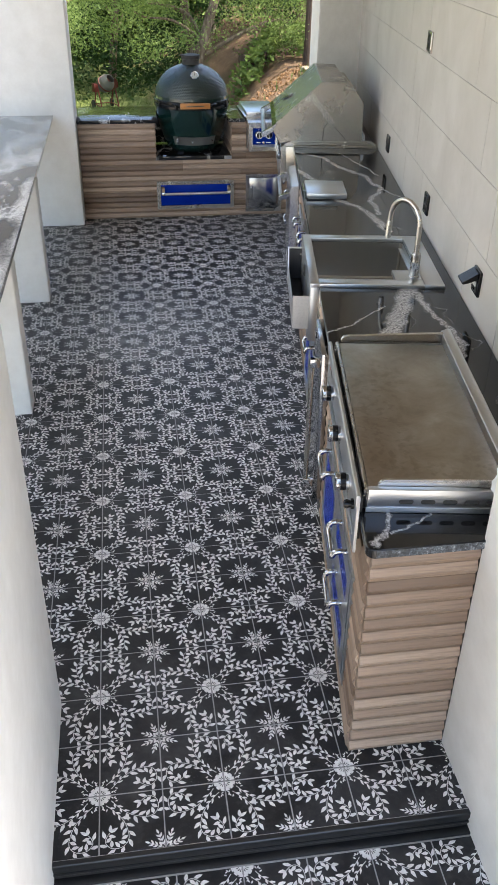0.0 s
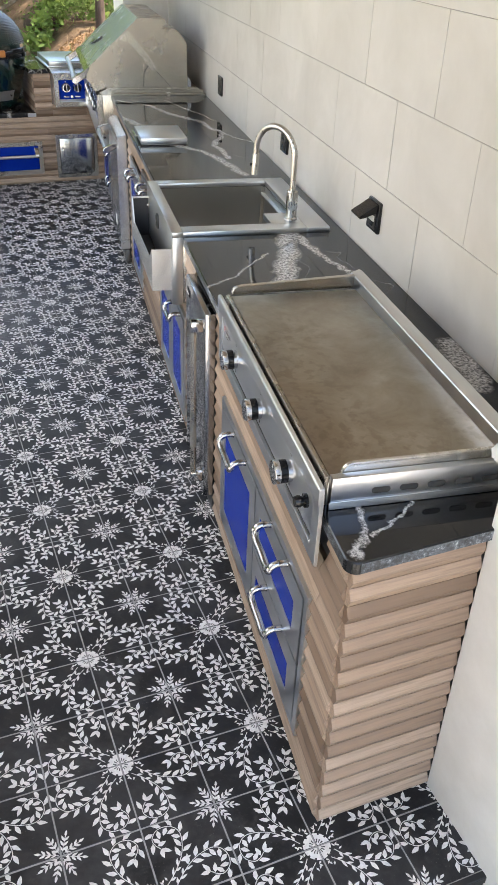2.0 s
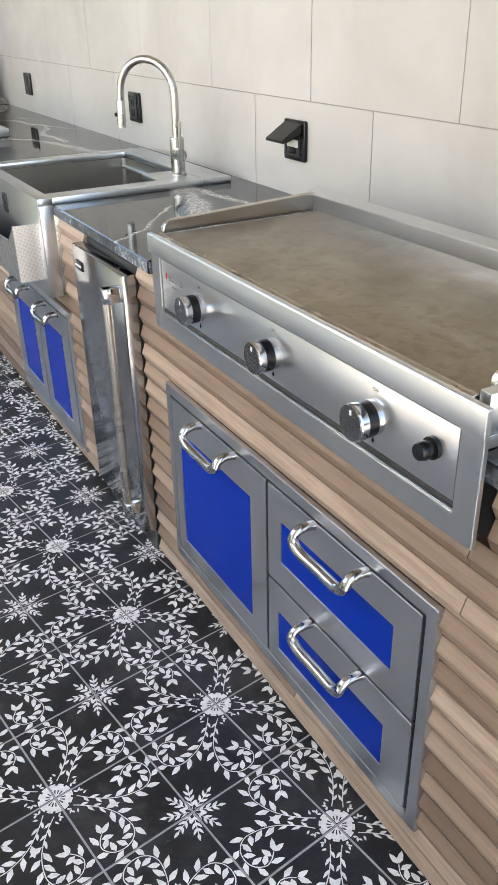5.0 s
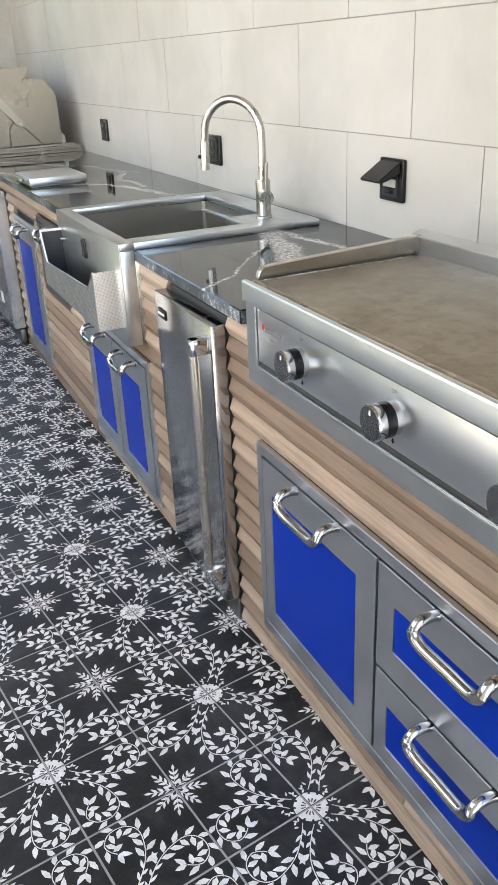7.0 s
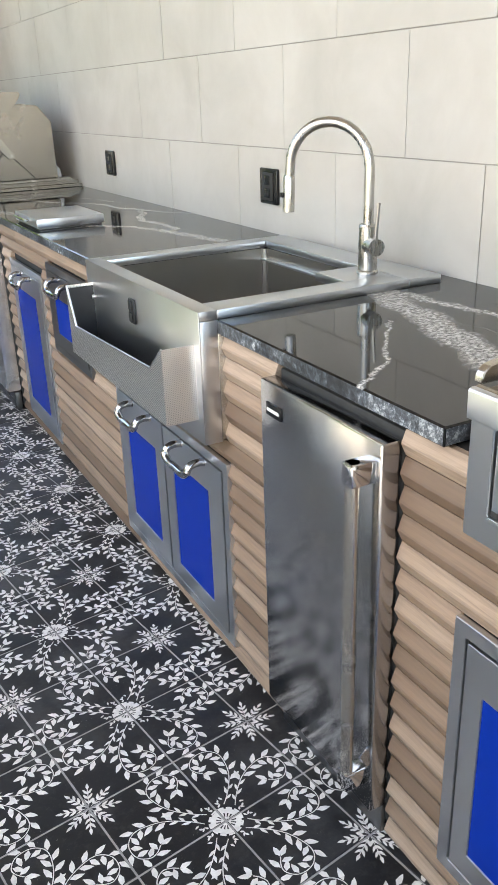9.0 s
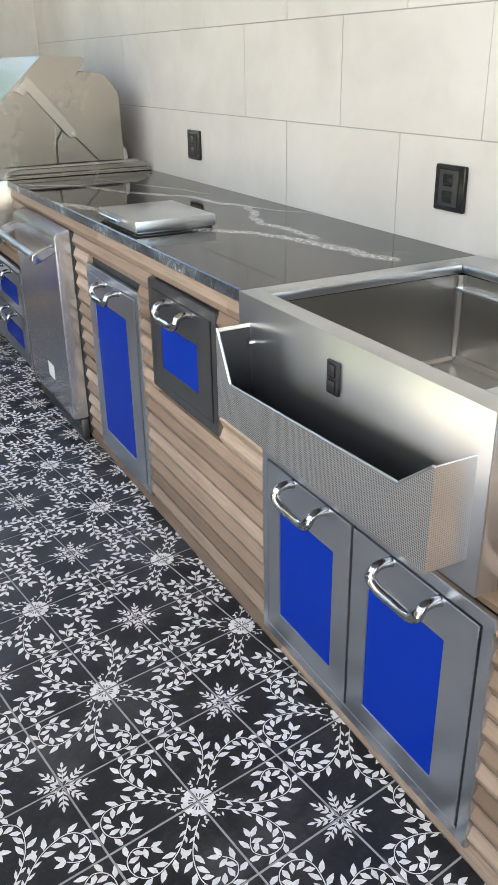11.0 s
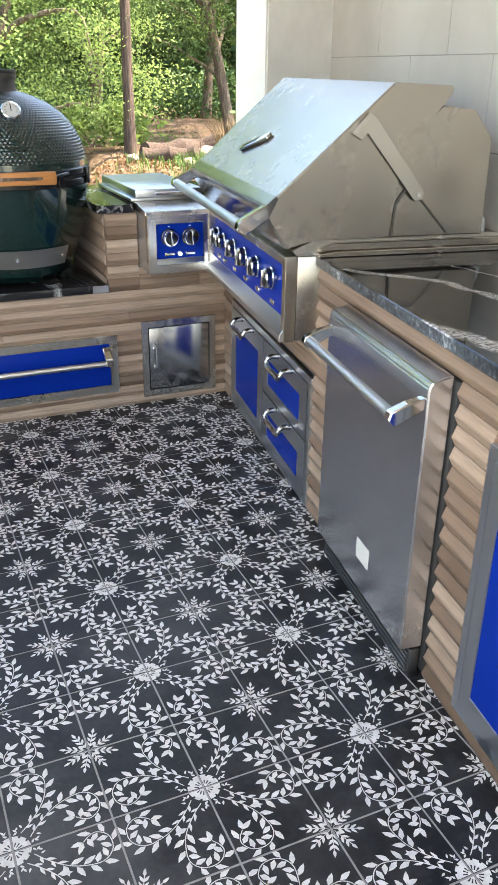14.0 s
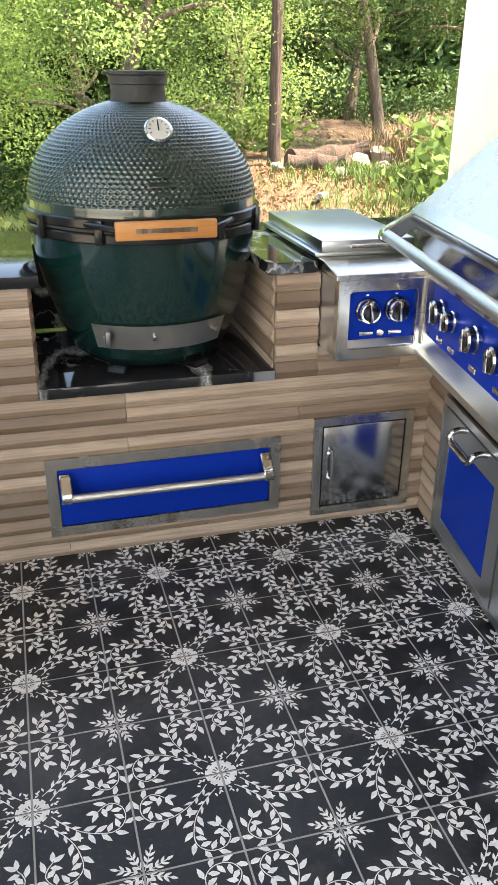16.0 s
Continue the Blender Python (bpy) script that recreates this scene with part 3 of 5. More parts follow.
def pull(w, parent, x, z, y=-0.016):
    """A chrome bow handle w wide with its ends at y, hung at height z, centred on x."""
    h = w * 0.40 - 0.011
    posts = [tube(curve_through([(x + k * h, y + 0.002, z + 0.002), (x + k * h, y - 0.020, z + 0.004), (x + k * h, y - 0.038, z - 0.002), (x + k * h, y - 0.046, z - 0.016)], 4), [0.0115] + [0.0100] * 12, 16) for k in (-1, 1)]
    grip = tube(curve_through([(x - h, y - 0.046, z - 0.010), (x - h + 0.006, y - 0.046, z - 0.022), (x - h + 0.028, y - 0.045, z - 0.031), (x, y - 0.044, z - 0.032), (x + h - 0.028, y - 0.045, z - 0.031), (x + h - 0.006, y - 0.046, z - 0.022), (x + h, y - 0.046, z - 0.010)], 4), 0.0105, 16)
    bm = join(*posts)
    return part("handle", join(bm, grip), HANDLE, parent, "polished chrome bow handle")


def leaf_door(name, parent, x0, x1, z0, z1, blue, pull_w, pull_z, frame_mat=None):
    """A steel-framed door or drawer front with a set-in blue panel and a handle."""
    fm = frame_mat or STEEL
    y0, y1 = -0.0115, -0.0032
    bx0, bx1, bz0, bz1 = blue
    bm = bmesh.new()
    lay = []
    for y in (y0, y1):
        lay.append([bm.verts.new(p) for p in ((x0, y, z0), (x1, y, z0), (x1, y, z1), (x0, y, z1))])
        lay.append([bm.verts.new(p) for p in ((bx0, y, bz0), (bx1, y, bz0), (bx1, y, bz1), (bx0, y, bz1))])
    fo, fi, bo, bi = lay
    for i in range(4):
        j = (i + 1) % 4
        for q in ((fo[i], fo[j], fi[j], fi[i]), (bo[i], bo[j], bi[j], bi[i]), (fo[i], fo[j], bo[j], bo[i]), (fi[i], fi[j], bi[j], bi[i])):
            bm.faces.new(q)
    bmesh.ops.recalc_face_normals(bm, faces=bm.faces)
    bmesh.ops.bevel(bm, geom=bm.edges[:], offset=0.001, segments=2, affect="EDGES")
    d = part(name, bm, fm, parent)
    part("panel", box(bx0 - 0.006, bx1 + 0.006, -0.0092, -0.0035, bz0 - 0.006, bz1 + 0.006), BLUE, d, "glossy cobalt blue panel")
    pull(pull_w, d, (x0 + x1) / 2 + 0.012, pull_z, y0)
    return d


def access_unit(name, u_far, u_near, z0, z1, label, fm=None, border=0.026, group="blue access units"):
    w = u_far - u_near
    un = thing(name, on_run(u_far, -0.004, 0), label, "cabinet", group)
    part("frame", ring_frame(0, w, z0, z1, border, -0.0095, 0.004, 0.0012), fm or STEEL, un)
    part("backing", box(0.01, w - 0.01, -0.0028, 0.0035, z0 + 0.01, z1 - 0.01), BLACK_MATT, un)
    return un, w


# under the griddle: one door and two drawers
un, w = access_unit("door_drawer_unit", 1.205, 0.195, 0.10, 0.612, "stainless unit with a blue door and two blue drawers")
leaf_door("door", un, 0.032, 0.492, 0.132, 0.582, (0.072, 0.425, 0.18, 0.505), 0.235, 0.572)
leaf_door("drawer", un, 0.500, w - 0.032, 0.352, 0.582, (0.552, 0.912, 0.413, 0.512), 0.235, 0.572)
leaf_door("drawer", un, 0.500, w - 0.032, 0.132, 0.345, (0.540, 0.905, 0.172, 0.275), 0.235, 0.336)
# under the sink: two doors
un, w = access_unit("double_door_unit", 2.737, 1.977, 0.045, 0.560, "stainless unit with two blue doors under the sink")
leaf_door("door", un, 0.030, 0.366, 0.075, 0.530, (0.085, 0.305, 0.132, 0.435), 0.20, 0.518)
leaf_door("door", un, 0.374, w - 0.030, 0.075, 0.530, (0.432, 0.652, 0.125, 0.448), 0.20, 0.518)
# towel drawer beside the sink: darker frame
un, w = access_unit("single_drawer_unit", 3.412, 2.970, 0.485, 0.812, "dark steel unit with one small blue door", STEEL_DARK)
leaf_door("door", un, 0.030, w - 0.030, 0.512, 0.785, (0.085, 0.328, 0.565, 0.70), 0.20, 0.772, STEEL_DARK)
# tall door
un, w = access_unit("tall_door_unit", 3.998, 3.507, 0.055, 0.742, "tall stainless unit with one blue door")
leaf_door("door", un, 0.030, w - 0.030, 0.082, 0.715, (0.072, 0.375, 0.137, 0.632), 0.20, 0.702)
# under the grill: one door and two drawers
un, w = access_unit("door_drawer_unit", 6.120, 5.060, 0.020, 0.500, "stainless unit with a blue door and two drawers under grill")
leaf_door("door", un, 0.032, 0.505, 0.050, 0.470, (0.085, 0.435, 0.10, 0.395), 0.235, 0.458)
leaf_door("drawer", un, 0.513, w - 0.032, 0.262, 0.470, (0.575, 0.955, 0.305, 0.405), 0.235, 0.458)
leaf_door("drawer", un, 0.513, w - 0.032, 0.050, 0.255, (0.575, 0.955, 0.085, 0.185), 0.235, 0.243)


# ---- griddle ----
def knob(parent, x, y, z, r, body, ring, name="knob"):
    k = part(name, lathe([(r * 0.92, y), (r, y - 0.006), (r, y - 0.030), (r * 0.9, y - 0.036)], 28, "y", (x, 0, z)), body, parent, "round control knob")
    part("bezel", lathe([(r * 1.10, y + 0.001), (r * 1.10, y - 0.010), (r * 1.01, y - 0.014)], 28, "y", (x, 0, z)), ring, k)
    part("face", lathe([(r * 0.76, y - 0.035), (r * 0.76, y - 0.0372), (r * 0.70, y - 0.0376), (r * 0.05, y - 0.0376)], 28, "y", (x, 0, z)), BLACK, k)
    part("grip", box(x - 0.005, x + 0.005, y - 0.044, y - 0.034, z - r * 0.86, z + r * 0.86, 0.002), ring, k)
    return k


gr = thing("griddle", on_run(1.172, 0, 0), "stainless built-in flat-top griddle with a used steel plate", "griddle")
W = 1.04
part("panel_frame", ring_frame(-0.012, W + 0.003, 0.772, 0.986, 0.044, -0.034, -0.025, 0.0015), STEEL, gr)
part("control_panel", box(0.0355, W - 0.0445, -0.0305, -0.0255, 0.8265, 0.9385, 0.0008), STEEL, gr)
part("drip_slot", box(0.0325, W - 0.0415, -0.0285, -0.0252, 0.8165, 0.8262), BLACK_MATT, gr, "dark slot of the drip tray")
part("slot_lip", box(0.0325, W - 0.0415, -0.0365, -0.0342, 0.809, 0.8155, 0.0008), STEEL, gr)
part("top_rail", prism([(-0.0390, 0.945), (-0.0395, 0.984), (-0.036, 0.988), (-0.028, 0.988), (-0.026, 0.983), (-0.0345, 0.945)], "x", -0.016, W + 0.006, 0.001), STEEL, gr)
part("gap_tray", box(0.0, W - 0.03, -0.0248, -0.012, 0.80, 0.955), BLACK_MATT, gr, "dark gap behind the control panel")
part("plate_lip", prism([(-0.010, 0.945), (-0.010, 0.970), (-0.006, 0.976), (0.003, 0.978), (0.003, 0.964), (-0.002, 0.945)], "x", -0.040, W - 0.052, 0.001), STEEL_WARM, gr, "folded steel lip along the plate")
part("firebox", box(-0.045, W - 0.052, 0.0, 0.445, 0.880, 0.962, 0.004), STEEL, gr)
part("plate", box(-0.030, W - 0.048, 0.004, 0.428, 0.963, 0.976, 0.006), PLATE, gr, "brown seasoned steel cooking plate")
part("back_guard", prism([(0.424, 0.972), (0.424, 1.012), (0.452, 1.022), (0.462, 1.018), (0.466, 0.900), (0.446, 0.900)], "x", -0.085, W - 0.01, 0.002), STEEL, gr)
part("far_guard", prism([(0.014, 0.972), (0.014, 0.980), (0.018, 0.990), (0.028, 0.997), (0.044, 1.000), (0.428, 1.016), (0.428, 0.972)], "x", -0.062, -0.046, 0.002), STEEL_ARM, gr)
part("near_guard", prism([(0.030, 0.972), (0.030, 0.978), (0.033, 0.991), (0.041, 1.001), (0.054, 1.006), (0.428, 1.006), (0.428, 0.972)], "x", W - 0.064, W - 0.052, 0.002), STEEL_ARM, gr)
part("skirt_lip", prism([(W - 0.029, 0.907), (W - 0.029, 0.924), (W - 0.027, 0.924), (W - 0.025, 0.910), (W - 0.025, 0.907)], "y", -0.002, 0.442), STEEL, gr)
part("near_skirt", box(W - 0.051, W - 0.030, 0.002, 0.440, 0.907, 0.985, 0.002), STEEL, gr, "bright steel skirt with vent slots")
for i in range(5):
    y0 = 0.095 + i * 0.066
    part("vent_slot", prism([(y0 + 0.022 + (0.014 if math.cos(a) > 0 else -0.014) + 0.008 * math.cos(a), 0.944 + 0.008 * math.sin(a)) for a in [math.pi * (k + 0.5) / 6 for k in range(12)]], "x", W - 0.0298, W - 0.0288), BLACK_MATT, gr)
for x in (0.222, 0.518, 0.815):
    y, z, r = -0.030, 0.880, 0.030
    kn = part("knob", lathe([(r * 0.97, y - 0.012), (r * 0.97, y - 0.030)], 32, "y", (x, 0, z)), BLACK, gr, "black and chrome control knob")
    part("bezel", lathe([(r * 0.90, y + 0.0005), (r * 0.94, y - 0.002), (r * 0.94, y - 0.012)], 32, "y", (x, 0, z)), CHROME, kn)
    part("cap_ring", lathe([(r * 1.00, y - 0.0301), (r * 1.01, y - 0.033), (r * 1.01, y - 0.042), (r * 0.97, y - 0.0445), (r * 0.9, y - 0.0445)], 32, "y", (x, 0, z)), CHROME, kn)
    part("face", lathe([(r * 0.90, y - 0.0446), (r * 0.89, y - 0.0452), (r * 0.05, y - 0.0452)], 32, "y", (x, 0, z)), CHROME_DARK, kn, "dark mirror-like knob face")
    part("pointer", box(x - 0.002, x + 0.002, y - 0.0460, y - 0.0450, z + r * 0.45, z + r * 0.72), PALE_MARK, kn)
    word = bpy.data.curves.new("off_mark", "FONT")
    word.body, word.size, word.align_x = "OFF", 0.0085, "CENTER"
    word.materials.append(BLACK_MATT)
    raw("off_mark", word, gr, pose(x, -0.0309, 0.921, 90))
    part("flame_mark", prism([(x - 0.0035, 0.8385), (x, 0.8350), (x + 0.0035, 0.8385), (x, 0.8460)], "y", -0.0312, -0.0303), BLACK, gr)
part("igniter", join(lathe([(0.017, -0.0303), (0.017, -0.038), (0.012, -0.0385), (0.012, -0.046)], 24, "y", (0.950, 0, 0.890)), lathe([(0.014, -0.0461), (0.0145, -0.052), (0.012, -0.060), (0.006, -0.061)], 24, "y", (0.950, 0, 0.890))), BLACK, gr, "black igniter button")
part("badge", box(0.072, 0.138, -0.0314, -0.0303, 0.899, 0.908), GREY_MARK, gr)
part("badge_line", box(0.086, 0.112, -0.0312, -0.0303, 0.887, 0.8885), GREY_MARK, gr)
part("badge_flame", prism([(0.057, 0.902), (0.061, 0.899), (0.064, 0.904), (0.061, 0.914), (0.057, 0.908)], "y", -0.0314, -0.0303), RED, gr)

# ---- small fridge, its door a little ajar ----
fr = thing("refrigerator", on_run(1.745, 0.0, 0), "stainless under-counter refrigerator with a long bar handle", "refrigerator")
part("body", box(0.002, 0.386, 0.0, 0.03, 0.03, 0.858, 0.003), BLACK_MATT, fr)
part("toe_kick", box(0.006, 0.380, -0.012, 0.0, 0.0, 0.072, 0.003), STEEL_DARK, fr)
fd = part("door", box(0.0, 0.388, -0.046, -0.008, 0.080, 0.846, 0.005), STEEL_DEEP, fr)
part("gasket", box(0.006, 0.382, -0.0078, -0.0005, 0.088, 0.838, 0.002), BLACK_MATT, fd)
part("handle", tube([(0.362, -0.082, 0.15), (0.362, -0.082, 0.815)], 0.0120, 16), STEEL_ARM, fd, "long upright bar handle")
for z in (0.165, 0.795):
    part("bracket", box(0.347, 0.377, -0.094, -0.045, z - 0.020, z + 0.020, 0.004), CHROME, fd)
part("badge", box(0.026, 0.082, -0.0485, -0.0458, 0.780, 0.806, 0.001), BLACK, fd, "small black badge with pale bars")
part("badge_mark", box(0.032, 0.076, -0.0500, -0.0483, 0.790, 0.796), PALE_MARK, fd)

# ---- sink ----
sk = thing("apron_sink", on_run(2.745, 0, 0), "stainless apron-front sink with a towel rack", "sink")
W = 0.765
YB = 0.598
bm = join(
    box(0.0005, W - 0.0005, -0.0596, -0.018, 0.905, 0.926, 0.001), box(0, W, 0.500, YB, 0.905, 0.926, 0.002),
    box(0, 0.058, -0.0175, 0.4995, 0.905, 0.926, 0.002), box(W - 0.075, W, -0.0175, 0.4995, 0.905, 0.926, 0.002), )
part("rim", bm, STEEL, sk)
part("deck", box(W - 0.21, W - 0.076, 0.365, 0.4998, 0.903, 0.9255, 0.002), STEEL, sk)
bx0, bx1, by0, by1, bz = 0.058, W - 0.075, -0.018, 0.500, 0.690
bm = bmesh.new()
tv = [bm.verts.new(p) for p in ((bx0, by0, 0.904), (bx1, by0, 0.904), (bx1, by1, 0.904), (bx0, by1, 0.904))]
bv = [bm.verts.new((p.co.x + (0.004 if p.co.x < 0.3 else -0.004), p.co.y + (0.004 if p.co.y < 0.2 else -0.004), bz)) for p in tv]
bm.faces.new(bv)
for i in range(4):
    bm.faces.new((tv[i], tv[(i + 1) % 4], bv[(i + 1) % 4], bv[i]))
bmesh.ops.bevel(bm, geom=[e for e in bm.edges if not all(q in tv for q in e.verts)], offset=0.014, segments=3, affect="EDGES")
bmesh.ops.solidify(bm, geom=bm.faces[:], thickness=-0.003)
part("basin", bm, BASIN, sk)
part("ledge", box(0.064, W - 0.085, 0.478, 0.497, 0.868, 0.876, 0.002), STEEL, sk)
part("drain", lathe([(0.045, bz + 0.004), (0.045, bz + 0.008), (0.030, bz + 0.006), (0.010, bz + 0.005)], 24, "z", (0.33, 0.27, 0)), CHROME, sk)
part("apron", join(box(0.0, W, -0.0632, -0.0598, 0.620, 0.9264, 0.0012), box(0.0, W, -0.0597, -0.0185, 0.620, 0.9045, 0.0012)), STEEL, sk)
part("side_panel", box(W - 0.012, W - 0.0005, -0.0182, 0.16, 0.625, 0.9045, 0.002), STEEL_ARM, sk)
part("emblem", join(box(0.352, 0.388, -0.070, -0.0628, 0.818, 0.882, 0.003), box(0.358, 0.382, -0.0735, -0.0695, 0.853, 0.877, 0.003), box(0.358, 0.382, -0.0735, -0.0695, 0.823, 0.847, 0.003)), BLACK_METAL, sk)
rk = part("towel_rack", prism([(0.050, 0.675), (W - 0.03, 0.675), (W - 0.03, 0.850), (W - 0.105, 0.790), (0.105, 0.762), (0.050, 0.868)], "y", -0.142, -0.138), MESH, sk, "perforated steel towel rack")
part("rack_end", box(W - 0.0305, W - 0.0265, -0.142, -0.0628, 0.675, 0.850), MESH, rk)
part("rack_end", box(0.0465, 0.0495, -0.142, -0.0628, 0.675, 0.868), MESH, rk)
part("rack_floor", box(0.050, W - 0.031, -0.1375, -0.0628, 0.675, 0.679), MESH, rk)
# black sheets added inside the rack to stand for the shade there
part("rack_shade", join(
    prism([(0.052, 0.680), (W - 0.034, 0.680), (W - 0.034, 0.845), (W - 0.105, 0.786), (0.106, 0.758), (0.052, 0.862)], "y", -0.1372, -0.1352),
    box(0.0505, 0.0518, -0.135, -0.0640, 0.681, 0.860), box(0.053, W - 0.035, -0.1348, -0.0640, 0.680, 0.684)), BLACK_METAL, rk, "added dark sheets for the shade inside the rack")
part("rack_lip", tube([(0.050, -0.140, 0.868), (0.105, -0.140, 0.762), (W - 0.105, -0.140, 0.790), (W - 0.03, -0.140, 0.850)], 0.003, 8), STEEL, rk)
part("rack_screw", tube([(0.062, -0.063, 0.83), (0.062, -0.075, 0.83)], 0.007, 12), CHROME, rk)

fc = thing("faucet", on_run(2.10, 0.462, 0.926), "brushed nickel gooseneck pull-down faucet", "faucet")
part("base", lathe([(0.027, 0.0), (0.027, 0.006), (0.0235, 0.010), (0.0235, 0.115), (0.021, 0.120)], 28), NICKEL, fc)
arc = [(0, 0, 0.118), (0, 0, 0.25)] + [(-0.105 + 0.105 * math.cos(a), -0.0, 0.25 + 0.105 * math.sin(a)) for a in [math.pi * k / 14 for k in range(1, 14)]] + [(-0.21, 0, 0.25), (-0.212, 0, 0.228)]
swing = pose(0, 0, 0, 0, 0, 33.7)
part("spout", tube([swing @ Vector(p) for p in arc], 0.0125, 16), NICKEL, fc)
sp_h = part("spray_head", tube([swing @ Vector(p) for p in ((-0.212, 0, 0.230), (-0.2125, 0, 0.226), (-0.216, 0, 0.142))], [0.0135, 0.0148, 0.0152], 18), NICKEL, fc)
part("spray_button", box(-0.188, -0.176, -0.140, -0.130, 0.178, 0.190, 0.002), BLACK, sp_h)
part("valve", tube([(0.0, 0, 0.07), (0.052, -0.012, 0.07)], 0.021, 18), NICKEL, fc)
part("lever", tube([(0.043, -0.010, 0.078), (0.050, -0.012, 0.12), (0.056, -0.012, 0.175)], [0.0055, 0.0045, 0.004], 10), NICKEL, fc)

# ---- drop-in lid on the worktop ----
ld = thing("ice_bin", on_run(3.860, 0.006, TOP), "flat stainless drop-in bin lid on the worktop", "ice bin")
part("rim", box(0.008, 0.322, 0.008, 0.252, 0.0003, 0.007, 0.002), STEEL_DARK, ld)
part("lid", box(0.0, 0.330, 0.0, 0.260, 0.0075, 0.040, 0.0025), STEEL, ld)
part("grip", join(tube([(0.055, 0.001, 0.026), (0.055, -0.014, 0.026)], 0.0045), tube([(0.050, -0.014, 0.026), (0.215, -0.014, 0.026)], 0.0055), tube([(0.210, 0.001, 0.026), (0.210, -0.014, 0.026)], 0.0045)), CHROME, ld)

# ---- dishwasher ----
dw = thing("dishwasher", on_run(4.788, -0.012, 0), "stainless dishwasher with a knurled bar handle", "dishwasher")
part("body", box(-0.005, 0.635, 0.003, 0.03, 0.02, 0.815, 0.003), BLACK_MATT, dw)
part("door", prism([(-0.060, 0.095), (-0.060, 0.800), (-0.052, 0.815), (0.0, 0.828), (0.0, 0.095)], "x", 0.008, 0.622, 0.004, 2), STEEL_V, dw)
tk = part("toe_kick", box(0.010, 0.620, -0.030, -0.002, 0.002, 0.088, 0.002), STEEL_DARK, dw)
for i in range(5):
    part("louvre", box(0.016, 0.614, -0.036, -0.0295, 0.012 + i * 0.015, 0.019 + i * 0.015, 0.001, 1), STEEL_DARK, tk)
part("handle", tube([(0.040, -0.128, 0.735), (0.590, -0.128, 0.735)], 0.0135, 18), KNURL, dw, "knurled bar handle")
for x in (0.030, 0.600):
    part("bracket", prism([(-0.058, 0.775), (-0.100, 0.765), (-0.140, 0.748), (-0.146, 0.728), (-0.132, 0.712), (-0.112, 0.720), (-0.058, 0.748)], "x", x - 0.013, x + 0.013, 0.003), CHROME, dw)
part("sticker", box(0.315, 0.395, -0.0615, -0.0602, 0.190, 0.250), PALE_MARK, dw, "pale paper sticker")

# ---- grill ----
gl = thing("gas_grill", on_run(6.120, 0, 0), "large stainless gas grill with sloped lid and blue panel", "grill")
W = 1.065
part("base_box", box(0.0, W, -0.078, 0.60, 0.636, 0.905, 0.004), STEEL_WARM, gl)
part("base_lip", prism([(-0.082, 0.905), (-0.100, 0.925), (-0.03, 0.955), (0.60, 0.958), (0.64, 0.925), (0.64, 0.907)], "x", -0.004, W + 0.004, 0.002), STEEL_ARM, gl)
part("side_ledge", prism([(-0.02, 0.9055), (-0.02, 0.916), (0.03, 0.922), (0.655, 0.922), (0.655, 0.9055)], "x", W + 0.0045, W + 0.034, 0.002), STEEL_WARM, gl)
part("side_step", prism([(-0.015, 0.9225), (-0.015, 0.932), (0.03, 0.945), (0.640, 0.945), (0.640, 0.9225)], "x", W + 0.0045, W + 0.019, 0.002), STEEL_WARM, gl)
part("panel_frame", ring_frame(0.0, W, 0.632, 0.905, 0.030, -0.118, -0.079, 0.003), STEEL_ARM, gl)
part("panel_sill", prism([(-0.130, 0.633), (-0.130, 0.655), (-0.098, 0.700), (-0.090, 0.700), (-0.090, 0.633)], "x", 0.004, W - 0.004, 0.002), STEEL, gl)
part("control_panel", prism([(-0.100, 0.672), (-0.092, 0.895), (-0.080, 0.895), (-0.080, 0.672)], "x", 0.031, W - 0.031, 0.001), BLUE, gl, "glossy cobalt blue control panel")
for i, x in enumerate((0.13, 0.225, 0.385, 0.545, 0.705, 0.885)):
    knob(gl, x, -0.098, 0.800, 0.034 if i != 1 else 0.028, CHROME_DARK, CHROME)
    part("knob_label", box(x - 0.022, x + 0.022, -0.1035, -0.096, 0.712, 0.728, 0.002), CHROME, gl)
side = [(-0.132, 0.935), (-0.190, 1.035), (-0.188, 1.068), (0.182, 1.398), (0.372, 1.392), (0.372, 1.372), (0.230, 1.20), (0.200, 0.962), (-0.04, 0.960)]
hood = part("hood", prism(side, "x", 0.006, W - 0.006, 0.004, 2), STEEL_WARM, gl, "sloped satin steel lid")
hood.matrix_basis = Matrix.Translation((0.044, 0, 0))
rear = [(0.15, 0.961), (0.15, 1.14), (0.345, 1.338), (0.455, 1.325), (0.520, 1.245), (0.524, 0.960)]
part("rear_housing", prism(rear, "x", 0.056, W + 0.032, 0.003), STEEL_WARM, gl)
part("rear_trim", prism([(0.5245, 0.959), (0.5245, 1.03), (0.55, 1.0), (0.555, 0.959)], "x", 0.0, W, 0.002), STEEL, gl)
for x0, x1 in ((-0.003, 0.0055), (W - 0.0055, W + 0.003)):
    part("hood_arm", prism([(0.055, 1.262), (0.105, 1.318), (0.125, 1.312), (0.305, 1.095), (0.300, 1.070), (0.272, 1.068), (0.105, 1.262), (0.088, 1.243)], "x", x0, x1, 0.0012), STEEL_ARM, hood)
    part("arm_bolt", tube([(x0 - 0.002, 0.285, 1.086), (x1 + 0.002, 0.285, 1.086)], 0.007, 12), CHROME, hood)
part("rear_seam", tube([(W - 0.0055, 0.300, 1.070), (W - 0.0055, 0.400, 0.966)], 0.0016, 6), BLACK_MATT, hood)
